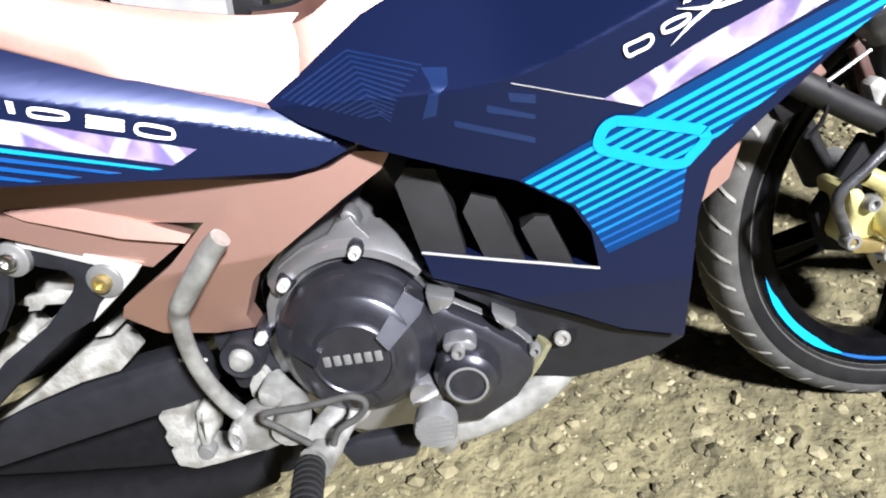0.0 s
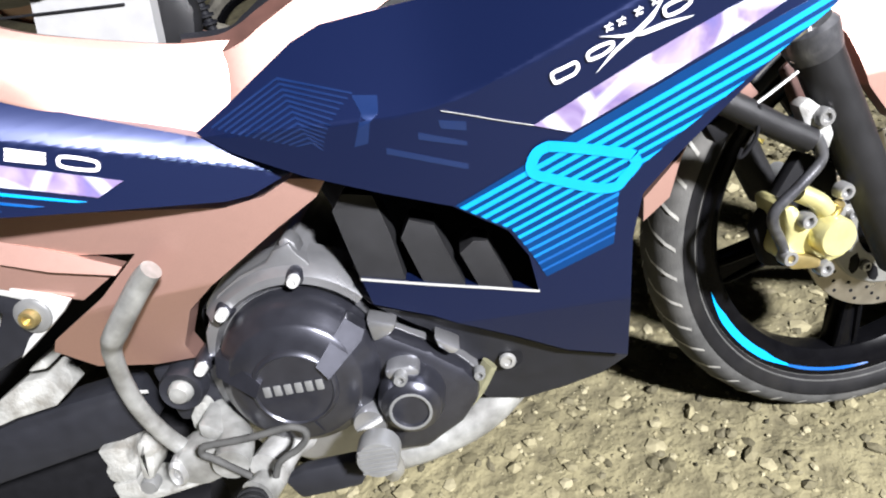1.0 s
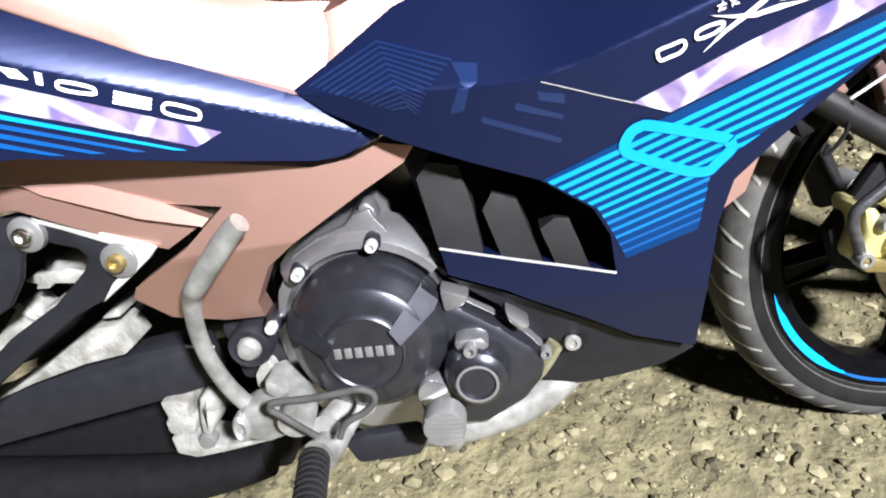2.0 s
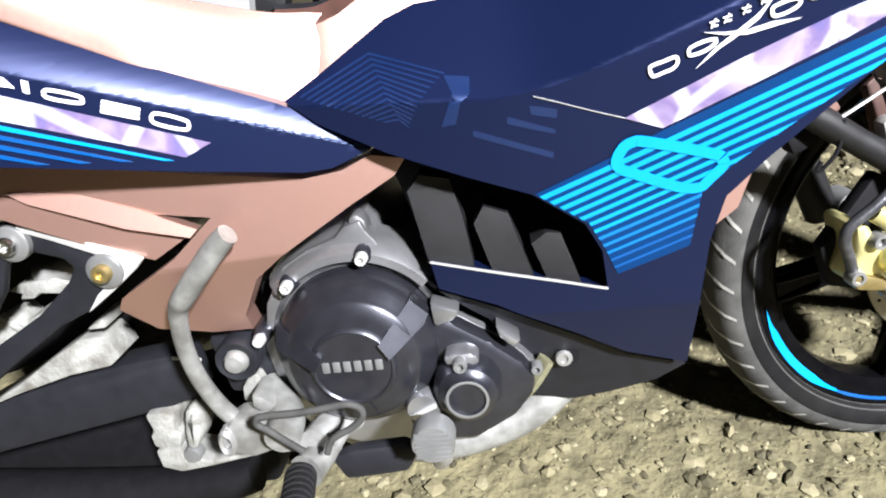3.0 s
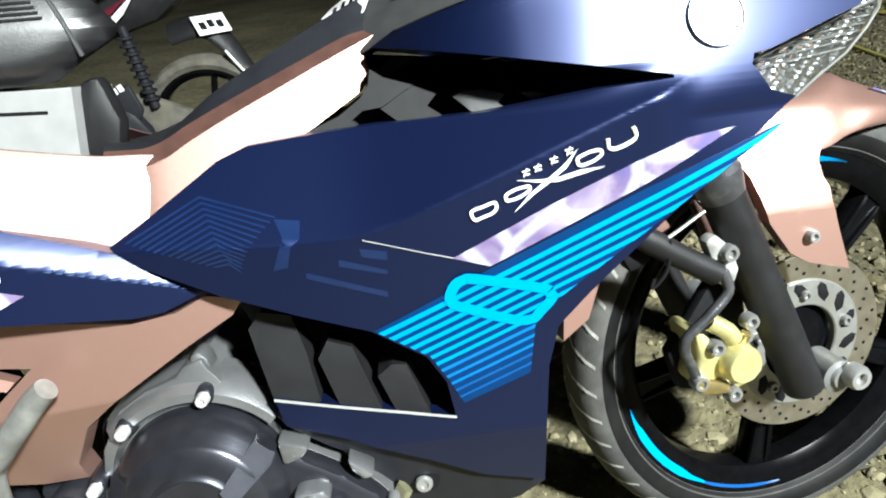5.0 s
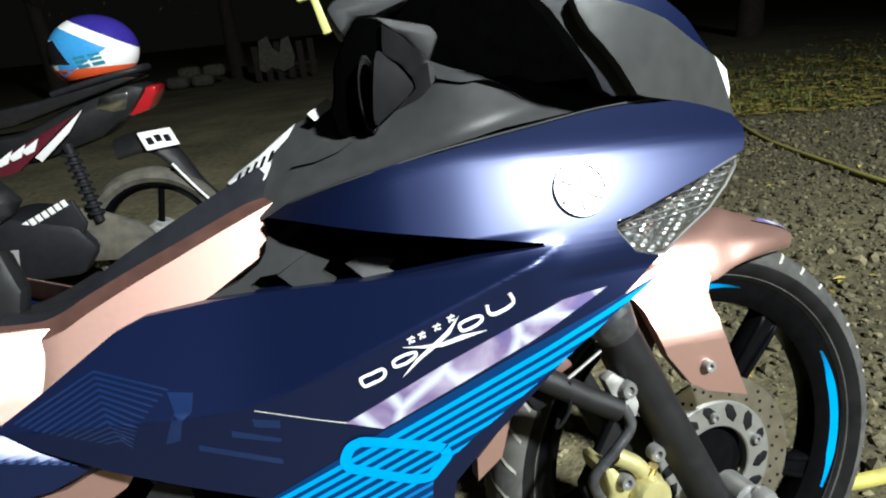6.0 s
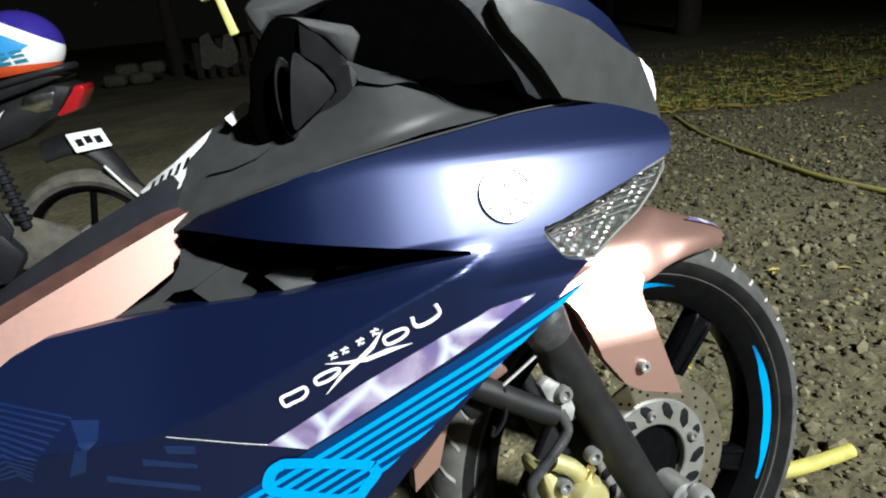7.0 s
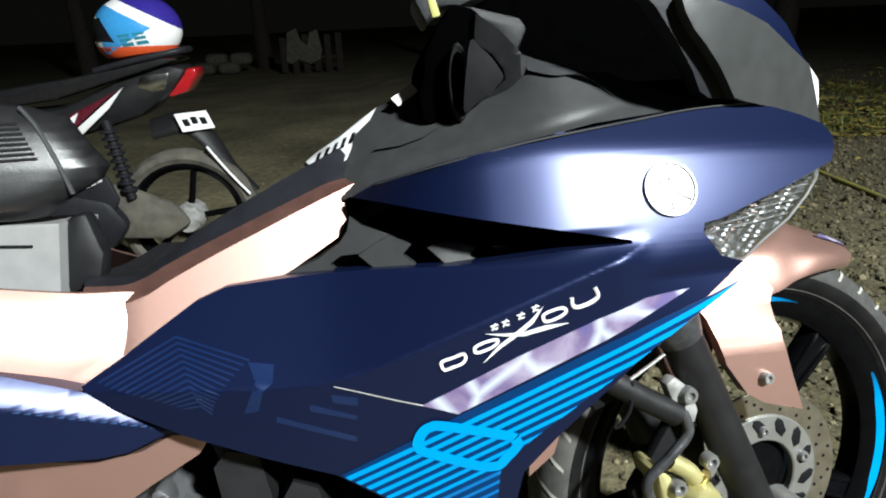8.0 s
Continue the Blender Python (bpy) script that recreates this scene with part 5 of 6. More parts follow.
fender = part("front_fender", loft([flip(tuck(FENDER_EDGE)), flip(FENDER_EDGE), flip(FENDER_SHOULDER), FENDER_RIDGE, FENDER_SHOULDER, FENDER_EDGE, tuck(FENDER_EDGE)], 5, 0.0), COPPER, bike, "satin copper front fender", FM)
for s in (-1, 1):
    part("inner_guard", prism([(-0.1, 0.25), (-0.06, 0.24), (-0.09, 0.16), (-0.13, 0.12), (-0.16, 0.2)], s * 0.066 - 0.003, s * 0.066 + 0.003, 0.002), BROWN, fender, m=FM)
mark = bmesh.new()
crest, below = spline(FENDER_RIDGE, 5), spline(FENDER_SHOULDER, 5)
pairs = [[mark.verts.new(p.lerp(q, f) + Vector((0, 0, 0.0045))) for f in (0.15, 0.42)] for p, q in list(zip(crest, below))[3:11]]
for p, q in zip(pairs, pairs[1:]):
    mark.faces.new((p[0], p[1], q[1], q[0]))
part("lilac_mark", mark, PURPLE, fender, m=FM)
part("black_line", tube([tuple(p.lerp(q, 0.42) + Vector((0, 0, 0.0045))) for p, q in list(zip(crest, below))[2:12]], 0.0012, 6), DARK, fender, m=FM)
STAY = [(-0.1238, 0.2459), (-0.1143, 0.2383), (-0.1061, 0.2248), (-0.1022, 0.2072), (-0.0928, 0.1773), (-0.0690, 0.1425), (-0.0486, 0.1297), (-0.0023, 0.1165), (-0.0174, 0.1637), (-0.0266, 0.1967), (-0.0277, 0.2169), (-0.0233, 0.2314), (-0.0116, 0.2458), (-0.0249, 0.2646), (-0.0764, 0.2684), (-0.1078, 0.2575)]


def stay_y(x, z):
    """The stay leaves the fender's side, steps out at a soft crease and runs down past the disc."""
    return float(np.interp(-z, [-0.28, -0.25, -0.24, -0.222, -0.207, -0.19, -0.12], [-0.066, -0.0765, -0.08, -0.093, -0.104, -0.1085, -0.110])) - 0.12 * (x + 0.06) * min(1, max(0, (0.235 - z) / 0.03))


panel("fender_stay", STAY, stay_y, COPPER, fender, lip=0.015, step=0.01, edge=0.006, m=FM)
bolt("fender_bolt", (-0.0484, -0.112, 0.1591), 0.007, fender, STEEL, FM)
REARF = [(-0.2197, 0.1931), (-0.2613, 0.147), (-0.2795, 0.095), (-0.3088, 0.075), (-0.3072, 0.1), (-0.2673, 0.136)]
panel("fender_rear", REARF, lambda x, z: -0.07, COPPER, fender, lip=0.02, step=0.012, edge=0.006, m=FM)


# ---- decals on the panels ----
STRIPES = [(0.1680, 0.4450), (0.2260, 0.4705), (0.2630, 0.4880), (0.3830, 0.5370), (0.4965, 0.5748), (0.4521, 0.5489), (0.3860, 0.5040), (0.3210, 0.4590), (0.2960, 0.4370), (0.2900, 0.3880), (0.2330, 0.3660), (0.2225, 0.3910), (0.2095, 0.4160)]
panel("stripe_ground", STRIPES, back(side, -0.0006), DEEP, fairing, lip=0.0005, step=0.012, edge=0, label="deep blue ground of the stripes")
COUNT = 14
for i in range(COUNT):
    f = i / (COUNT - 1)
    z0 = 0.4445 - 0.107 * f - 0.405 * 0.1657
    w = 0.0046 - 0.0026 * f
    low, high = inside_spans(STRIPES, z0, 0.405), inside_spans(STRIPES, z0 + w, 0.405)
    if low and high:
        (a, b), (c, e) = low[0], high[0]
        if b - a > 0.012:
            quad = [(a, z0 + 0.405 * a), (b, z0 + 0.405 * b), (e, z0 + w + 0.405 * e), (c, z0 + w + 0.405 * c)]
            panel("stripe", quad, back(side, -0.0012), CYAN if i < 8 else MIDBLUE if i < 11 else AZURE, fairing, lip=0.001, step=0.02, edge=0, label="cyan stripe")


def band(outline, width, yfun, off=0.0016):
    """A closed line of even width, laid on a sheet."""
    c = Vector((sum(p[0] for p in outline) / len(outline), sum(p[1] for p in outline) / len(outline)))
    line = spline([(a, b, 0) for a, b in outline], 5, True)
    bm = bmesh.new()
    rows = []
    n = len(line)
    for i, p in enumerate(line):
        d = (line[(i + 1) % n] - line[i - 1]).normalized()
        nrm = Vector((-d.y, d.x, 0))
        if nrm.dot(Vector((c.x, c.y, 0)) - p) < 0:
            nrm = -nrm
        q = p + nrm * width
        rows.append([bm.verts.new((v.x, yfun(v.x, v.y) - off, v.y)) for v in (p, q)])
    for i in range(n):
        a, b = rows[i], rows[(i + 1) % n]
        bm.faces.new((a[0], a[1], b[1], b[0]))
    return bm


OVAL = [(0.2256, 0.4676), (0.2306, 0.4796), (0.2394, 0.4853), (0.2521, 0.4849), (0.3032, 0.4698), (0.312, 0.4624), (0.3131, 0.4541), (0.3035, 0.4433), (0.2947, 0.4356), (0.2769, 0.4371), (0.242, 0.4519), (0.2293, 0.4585)]
part("oval_ring", band(OVAL, 0.0085, side, 0.002), CYAN, fairing, "cyan oval ring")
FILM = [(0.2352, 0.5002), (0.2628, 0.4899), (0.3193, 0.5138), (0.3793, 0.5394), (0.4178, 0.5576), (0.4516, 0.5739), (0.4125, 0.5702), (0.3737, 0.5579), (0.3106, 0.5334)]
panel("film", FILM, back(side, -0.0012), PURPLE, fairing, lip=0.001, step=0.012, edge=0, label="lilac holographic film")

# a slanted row of white marks
for ring in ([(0.2506, 0.5362), (0.2530, 0.5279), (0.2609, 0.5294), (0.2682, 0.5320), (0.2716, 0.5370), (0.2690, 0.5419), (0.2601, 0.5397)],
             [(0.2764, 0.5455), (0.2772, 0.5400), (0.2823, 0.5398), (0.2896, 0.5420), (0.2958, 0.5463), (0.2956, 0.5506), (0.2901, 0.5509), (0.2820, 0.5489)],
             [(0.3291, 0.5664), (0.3301, 0.5606), (0.3348, 0.5595), (0.3431, 0.5620), (0.3489, 0.5664), (0.3477, 0.5709), (0.3424, 0.5715), (0.3343, 0.5695)]):
    part("white_ring", band(ring, 0.0025, side, 0.0018), WHITE, fairing)
for quad in ([(0.2826, 0.5306), (0.2951, 0.5441), (0.3072, 0.5528), (0.3193, 0.5619), (0.3304, 0.5731), (0.3226, 0.5603), (0.3100, 0.5507), (0.2984, 0.5433)],
             [(0.2860, 0.5551), (0.3008, 0.5537), (0.3160, 0.5537), (0.3319, 0.5573), (0.3505, 0.5576), (0.3314, 0.5536), (0.3156, 0.5505), (0.3006, 0.5519)]):
    panel("white_slash", quad, back(side, -0.0018), WHITE, fairing, lip=0.001, step=0.003, edge=0)
HOOK = [(0.3524, 0.5774), (0.3534, 0.5711), (0.3577, 0.5693), (0.3655, 0.5714), (0.3717, 0.5748), (0.3729, 0.5783), (0.3704, 0.5839)]
part("white_hook", tube([(p[0], side(*p) - 0.0003, p[1]) for p in HOOK], 0.0016, 8), WHITE, fairing)
for quad in ([(0.2895, 0.5613), (0.2952, 0.5624), (0.2959, 0.5614), (0.2902, 0.5603)],
             [(0.2907, 0.5578), (0.2933, 0.5638), (0.2940, 0.5627), (0.2914, 0.5567)],
             [(0.2925, 0.5588), (0.2952, 0.5596), (0.2959, 0.5585), (0.2932, 0.5577)],
             [(0.2980, 0.5637), (0.3037, 0.5648), (0.3044, 0.5637), (0.2987, 0.5626)],
             [(0.2992, 0.5602), (0.3018, 0.5661), (0.3025, 0.5651), (0.2999, 0.5591)],
             [(0.3010, 0.5612), (0.3037, 0.5620), (0.3045, 0.5609), (0.3017, 0.5601)],
             [(0.3098, 0.5681), (0.3156, 0.5692), (0.3163, 0.5682), (0.3105, 0.5671)],
             [(0.3110, 0.5646), (0.3136, 0.5706), (0.3143, 0.5695), (0.3117, 0.5635)],
             [(0.3129, 0.5656), (0.3156, 0.5664), (0.3163, 0.5654), (0.3136, 0.5645)],
             [(0.3209, 0.5732), (0.3266, 0.5743), (0.3274, 0.5733), (0.3216, 0.5722)],
             [(0.3221, 0.5697), (0.3246, 0.5757), (0.3254, 0.5746), (0.3228, 0.5686)],
             [(0.3240, 0.5707), (0.3267, 0.5715), (0.3274, 0.5705), (0.3247, 0.5696)]):
    panel("small_bar", quad, back(side, -0.002), WHITE, fairing, lip=0.001, step=0.0015, edge=0)
part("seam_line", tube([(x, side(x, z) - 0.0005, z) for x, z in ((0.17, 0.523), (0.19, 0.516), (0.215, 0.507), (0.236, 0.5))], 0.0005, 6), STEEL, fairing)

# tone-on-tone chevrons
CHEV = [Vector(p) for p in [(-0.0057, 0.538), (0.0563, 0.5141), (0.0492, 0.5634), (0.0693, 0.5157), (0.1066, 0.5445), (0.0814, 0.5024)]]
for k in range(13):
    pts = [CHEV[j].lerp(CHEV[j + 1], k / 12) for j in (0, 2, 4)]
    pts[2] = pts[1].lerp(pts[2], 1 - 0.033 * k)
    w = 0.0014
    panel("chevron", [pts[0], pts[1], pts[2], (pts[2][0], pts[2][1] - w), (pts[1][0], pts[1][1] - w * 1.3), (pts[0][0] + w, pts[0][1] - w)], back(side, -0.0005), BLUE, fairing, lip=0.0004, step=0.009, edge=0)

for tone in ([(0.1056, 0.5427), (0.1252, 0.5399), (0.1243, 0.5286), (0.117, 0.523), (0.112, 0.5071), (0.1007, 0.5058), (0.1116, 0.5297)], [(0.1505, 0.5096), (0.1853, 0.4965), (0.185, 0.493), (0.1497, 0.5039)], [(0.1667, 0.5165), (0.187, 0.5118), (0.1862, 0.5049), (0.1678, 0.5094)], [(0.1246, 0.5015), (0.1834, 0.4785), (0.1829, 0.4739), (0.1237, 0.4966)]):
    panel("tone_block", tone, back(side, -0.0004), BLUE, fairing, lip=0.0003, step=0.009, edge=0)

# tail marks
def on_tail(name, quad, mat, label=""):
    panel(name, quad, back(tail_y, -0.0014), mat, tail, lip=0.001, step=0.012, edge=0, label=label)


on_tail("film", [(-0.1940, 0.5722), (-0.0701, 0.5154), (-0.0889, 0.5077), (-0.1226, 0.5230), (-0.1998, 0.5559)], PURPLE, "lilac holographic film")
for k, quad in enumerate(([(-0.2009, 0.5529), (-0.0970, 0.5067), (-0.1043, 0.5082), (-0.2019, 0.5500)], [(-0.2031, 0.5466), (-0.1232, 0.5107), (-0.1303, 0.5121), (-0.2042, 0.5437)], [(-0.2054, 0.5404), (-0.1487, 0.5145), (-0.1557, 0.5155), (-0.2065, 0.5373)], [(-0.2077, 0.5339), (-0.1736, 0.5180), (-0.1803, 0.5193), (-0.2088, 0.5309)])):
    on_tail("stripe", quad, CYAN if k == 0 else AZURE)
for quad in ([(-0.1918, 0.5840), (-0.1816, 0.5802), (-0.1771, 0.5723), (-0.1866, 0.5753)], [(-0.1720, 0.5770), (-0.1685, 0.5753), (-0.1700, 0.5673), (-0.1732, 0.5689)]):
    on_tail("white_bar", quad, WHITE)
for ring in ([(-0.1598, 0.5698), (-0.1422, 0.5629), (-0.1397, 0.5581), (-0.1435, 0.5557), (-0.1617, 0.5628)], [(-0.1005, 0.5439), (-0.0831, 0.5366), (-0.0794, 0.5317), (-0.0839, 0.5266), (-0.1035, 0.5354)]):
    part("white_ring", band(ring, 0.0026, tail_y, 0.0016), WHITE, tail)
E3 = [(-0.1299, 0.5570), (-0.1084, 0.5476), (-0.1113, 0.5393), (-0.1333, 0.5483)]
for k in range(3):
    a, c = k / 2.75, (k + 0.68) / 2.75
    (x0, z0), (x1, z1), (x2, z2), (x3, z3) = E3
    on_tail("white_bar", [(x0 + (x3 - x0) * a, z0 + (z3 - z0) * a), (x1 + (x2 - x1) * a, z1 + (z2 - z1) * a), (x1 + (x2 - x1) * c, z1 + (z2 - z1) * c), (x0 + (x3 - x0) * c, z0 + (z3 - z0) * c)], WHITE)
for k in range(14):
    x = -0.055 + 0.0062 * k
    z = 0.5455 - 0.4138 * (x + 0.0912) - 0.0008
    on_tail("tone_tick", [(x, z), (x + 0.004, z - 0.0016), (x + 0.0062, z + 0.0006)], DEEP)
def on_fairing(x, z, off):
    """A frame on the fairing's skin: y runs inward."""
    e = 0.006
    n = Vector((-(side(x + e, z) - side(x - e, z)) / (2 * e), 1, -(side(x, z + e) - side(x, z - e)) / (2 * e))).normalized()
    a = Vector((1, 0, 0))
    a = (a - n * a.dot(n)).normalized()
    m = Matrix((a, n, a.cross(n))).transposed().to_4x4()
    m.translation = Vector((x, side(x, z), z)) - n * off
    return m


BADGE = on_fairing(0.4403, 0.6515, 0.0008)
badge = part("round_badge", lathe([(0, -0.0008), (0.0195, -0.0008), (0.0205, -0.0022), (0.0218, -0.0022), (0.0225, 0.001), (0.0225, 0.004)], 48), SILVER, fairing, "small round silver badge", BADGE)
for k in range(3):
    part("badge_bar", box(0.013, 0.0012, 0.0026, 0.0005, (0.0125, -0.0010, 0)), PLATED, badge, m=BADGE @ pose(0, 0, 0, 0, 120 * k + 30, 0))
    part("badge_bar", box(0.010, 0.0012, 0.0018, 0.0005, (-0.012, -0.0010, 0)), PLATED, badge, m=BADGE @ pose(0, 0, 0, 0, 120 * k + 30, 0))


# ---- ground ----
def lumps(x, y):
    return 0.005 * noise.noise((x * 5, y * 5, 0)) + 0.0075 * noise.noise((x * 19, y * 19, 3)) + 0.004 * noise.noise((x * 55, y * 55, 7))


def dip(x, y):
    """The yard falls away gently behind the machine, and is level again far off."""
    k = max(0, min(1, (y - 0.7) / 1.2)) * max(0, min(1, (1.2 - x) / 1.2))
    return -0.17 * k * k * (3 - 2 * k) + (lumps(x, y) if abs(x) < 9 and abs(y) < 9 else 0)


def ground_mesh():
    bm = bmesh.new()
    xs = [-400, -120, -40, -15, -7] + [-4 + 0.1 * i for i in range(36)] + [-0.4 + 0.014 * i for i in range(164)] + [1.9 + 0.1 * i for i in range(42)] + [8, 15, 40, 120, 400]
    ys = [-400, -120, -40, -15, -6] + [-2 + 0.1 * i for i in range(15)] + [-0.5 + 0.014 * i for i in range(143)] + [1.5 + 0.1 * i for i in range(66)] + [10, 15, 40, 120, 400]
    grid = [[bm.verts.new((x, y, dip(x, y))) for x in xs] for y in ys]
    for a, b in zip(grid, grid[1:]):
        for i in range(len(xs) - 1):
            bm.faces.new((a[i], a[i + 1], b[i + 1], b[i]))
    return bm


tagged(finish("ground", ground_mesh(), SOIL, 80), "dry gravelly soil yard", "ground", kind="structure")

ICO = [(0, 0, 1), (0.89, 0, 0.45), (0.28, 0.85, 0.45), (-0.72, 0.53, 0.45), (-0.72, -0.53, 0.45), (0.28, -0.85, 0.45), (0.72, 0.53, -0.45), (-0.28, 0.85, -0.45), (-0.89, 0, -0.45), (-0.28, -0.85, -0.45), (0.72, -0.53, -0.45), (0, 0, -1)]
ICO_F = [(0, 1, 2), (0, 2, 3), (0, 3, 4), (0, 4, 5), (0, 5, 1), (1, 6, 2), (2, 7, 3), (3, 8, 4), (4, 9, 5), (5, 10, 1), (2, 6, 7), (3, 7, 8), (4, 8, 9), (5, 9, 10), (1, 10, 6), (11, 7, 6), (11, 8, 7), (11, 9, 8), (11, 10, 9), (11, 6, 10)]


def scatter(name, count, area, size, mat, label, category, flat=0.6, seed=3, sink=0.1):
    rng = np.random.RandomState(seed)
    base, faces, verts, polys = np.array(ICO), ICO_F, [], []
    for i in range(count):
        x, y = area(rng)
        s = size(rng)
        v = base * (s * rng.uniform(0.6, 1.3, 3)) * (1, 1, flat) * rng.uniform(0.75, 1.15, (12, 1))
        a = rng.uniform(0, 6.28)
        v = v @ np.array([[math.cos(a), -math.sin(a), 0], [math.sin(a), math.cos(a), 0], [0, 0, 1]])
        v += (x, y, dip(x, y) + s * flat * sink)
        polys += [tuple(k + 12 * i for k in f) for f in faces]
        verts.append(v)
    me = bpy.data.meshes.new(name)
    me.from_pydata(np.concatenate(verts).tolist(), [], polys)
    me.materials.append(mat)
    return tagged(new(name, me), label, category, kind="stuff")


def near_area(r):
    return r.uniform(-0.35, 1.0), r.uniform(-0.5, 1.3)


def yard_area(r):
    return r.uniform(0.8, 3.6), r.uniform(-0.3, 3.3)


def wide_area(r):
    return r.uniform(-0.6, 5.0), r.uniform(-0.5, 4.2)


scatter("gravel", 13000, near_area, lambda r: min(0.016, 0.0024 * math.exp(r.normal(0, 0.75))), GRIT, "small pale stones and grit on soil", "gravel")
scatter("coarse_gravel", 15000, wide_area, lambda r: min(0.012, 0.0052 * math.exp(r.normal(0, 0.4))), STONE, "angular pale stones strewn over soil", "gravel", seed=8)
scatter("broken_stone", 20000, yard_area, lambda r: min(0.026, 0.0058 * math.exp(r.normal(0, 0.55))), STONE, "broken pale stones lying close on soil", "gravel", 0.85, seed=12, sink=0.35)


# ---- things behind ----
cross = thing("cross_pendant", pose(0, 0, 0, -10, 0, 0) @ Matrix.Translation((0.2605, -0.25, 0.808)) @ pose(0, 0, 0, 0, -14, 0), "pale yellow plastic cross hanging from the handlebar", "pendant")
part("upright", prism([(-0.0032, -0.022), (0.0032, -0.022), (0.0026, 0.004), (0.004, 0.022), (-0.004, 0.022), (-0.0026, 0.004)], -0.002, 0.002, 0.0014), YELLOW, cross)
part("arm", prism([(-0.011, 0.004), (-0.0125, 0.008), (-0.01, 0.0115), (0.01, 0.0115), (0.0125, 0.008), (0.011, 0.004)], -0.0026, 0.0026, 0.0014), YELLOW, cross)
part("cord", tube([(0, 0, 0.022), (0.003, 0.0, 0.06), (0.0, 0.02, 0.12)], 0.0008, 6), DARK, cross)

# the other machine: tail to +x, half hidden
RB_Y = 2.1
RB_M = pose(0, RB_Y, -0.17, 0, 0, 0)
other_bike = thing("parked_motorcycle", RB_M, "dusty black and maroon motorcycle parked on bare soil", "motorcycle")


def shift(bm, x, y, z):
    bm.transform(Matrix.Translation((x, y, z)))
    return bm


rear = part("rear_wheel", shift(lathe([(0.232, -0.04), (0.22, -0.035), (0.205, -0.02), (0.2, 0), (0.205, 0.02), (0.22, 0.035), (0.232, 0.04), (0.215, 0.042), (0.195, 0.02), (0.195, -0.02), (0.215, -0.042)], 64, close=True), -0.53, 0, 0.28), RIM, other_bike, "dusty black cast rear wheel")
part("tyre", shift(lathe([(0.225, -0.04), (0.245, -0.052), (0.265, -0.046), (0.278, -0.025), (0.281, 0), (0.278, 0.025), (0.265, 0.046), (0.245, 0.052), (0.225, 0.04)], 72, close=True), -0.53, 0, 0.28), DUSTY, rear, "very dusty tyre")
for i in range(5):
    part("spoke", shift(tube([(0.02 * math.cos(1.256 * i), -0.01, 0.02 * math.sin(1.256 * i)), (0.2 * math.cos(1.256 * i + 0.1), -0.01, 0.2 * math.sin(1.256 * i + 0.1))], 0.013, 8, 2, False), -0.53, 0, 0.28), RIM, rear)
part("hub", shift(lathe([(0, -0.07), (0.05, -0.07), (0.06, -0.05), (0.06, 0.05), (0, 0.05)], 28), -0.53, 0, 0.28), CAST, rear)
part("fender", tube([(-0.62, 0, 0.64), (-0.5, 0, 0.66), (-0.42, 0, 0.60), (-0.34, 0, 0.46), (-0.26, 0, 0.36)], [0.05, 0.055, 0.045, 0.035, 0.03], 14, flat=0.4), BLACK, other_bike, "black rear mudguard")
for y in (-0.035, 0.035):
    part("mudflap_edge", tube([(-0.41, y - 0.03, 0.57), (-0.345, y - 0.03, 0.47), (-0.27, y - 0.03, 0.37)], 0.005, 8), WHITE, other_bike)
wide, down = Vector((0.82, 0.57, 0.0)), Vector((0.42, -0.6, -0.72))
down = (down - wide * down.dot(wide) / wide.length_squared).normalized()
wide.normalize()
PLATE = Matrix((wide, (-down).cross(wide), -down)).transposed().to_4x4()
PLATE.translation = Vector((-0.45, -0.02, 0.665))
plate = part("number_plate", box(0.13, 0.006, 0.09, 0.006), WHITE, other_bike, "white number plate with dark bars", m=PLATE)
for k in range(3):
    part("dark_bar", box(0.024, 0.005, 0.034, 0.001, (-0.036 + 0.034 * k, 0, -0.006 + 0.007 * (k % 2))), DARK, plate, m=PLATE @ Matrix.Translation((0, -0.003, 0)))
    part("dark_bar", box(0.024, 0.005, 0.034, 0.001, (-0.036 + 0.034 * k, 0, -0.006 + 0.007 * (k % 2))), DARK, plate, m=PLATE @ Matrix.Translation((0, 0.003, 0)))
tail_lamp = part("tail_lamp", shift(prism([(-0.09, -0.035), (-0.06, 0.035), (0.07, 0.055), (0.075, 0.03), (0.03, -0.035), (-0.03, -0.05)], -0.075, 0.075, 0.014), -0.475, 0, 0.815), RED, other_bike, "red tail lamp")
part("clear_indicator", shift(prism([(-0.075, -0.02), (-0.05, 0.025), (0.055, 0.03), (0.03, -0.035), (-0.02, -0.04)], -0.02, 0.03, 0.01), -0.545, -0.085, 0.828), CHROME, tail_lamp, "clear indicator")
part("tail_cowl", prism([(-1.15, 0.74), (-0.9, 0.75), (-0.7, 0.83), (-0.5, 0.885), (-0.42, 0.87), (-0.5, 0.78), (-0.62, 0.70), (-0.85, 0.64), (-1.1, 0.62)], -0.1, 0.1, 0.03), BLACK, other_bike, "black tail cowl")
part("side_panel", prism([(-1.02, 0.655), (-0.66, 0.812), (-0.70, 0.79), (-0.93, 0.62), (-1.05, 0.60)], -0.125, -0.1, 0.006), MAROON, other_bike, "maroon side panel")
part("white_flash", prism([(-0.86, 0.665), (-0.655, 0.815), (-0.72, 0.74), (-0.84, 0.645)], -0.13, -0.12, 0.002), WHITE, other_bike)
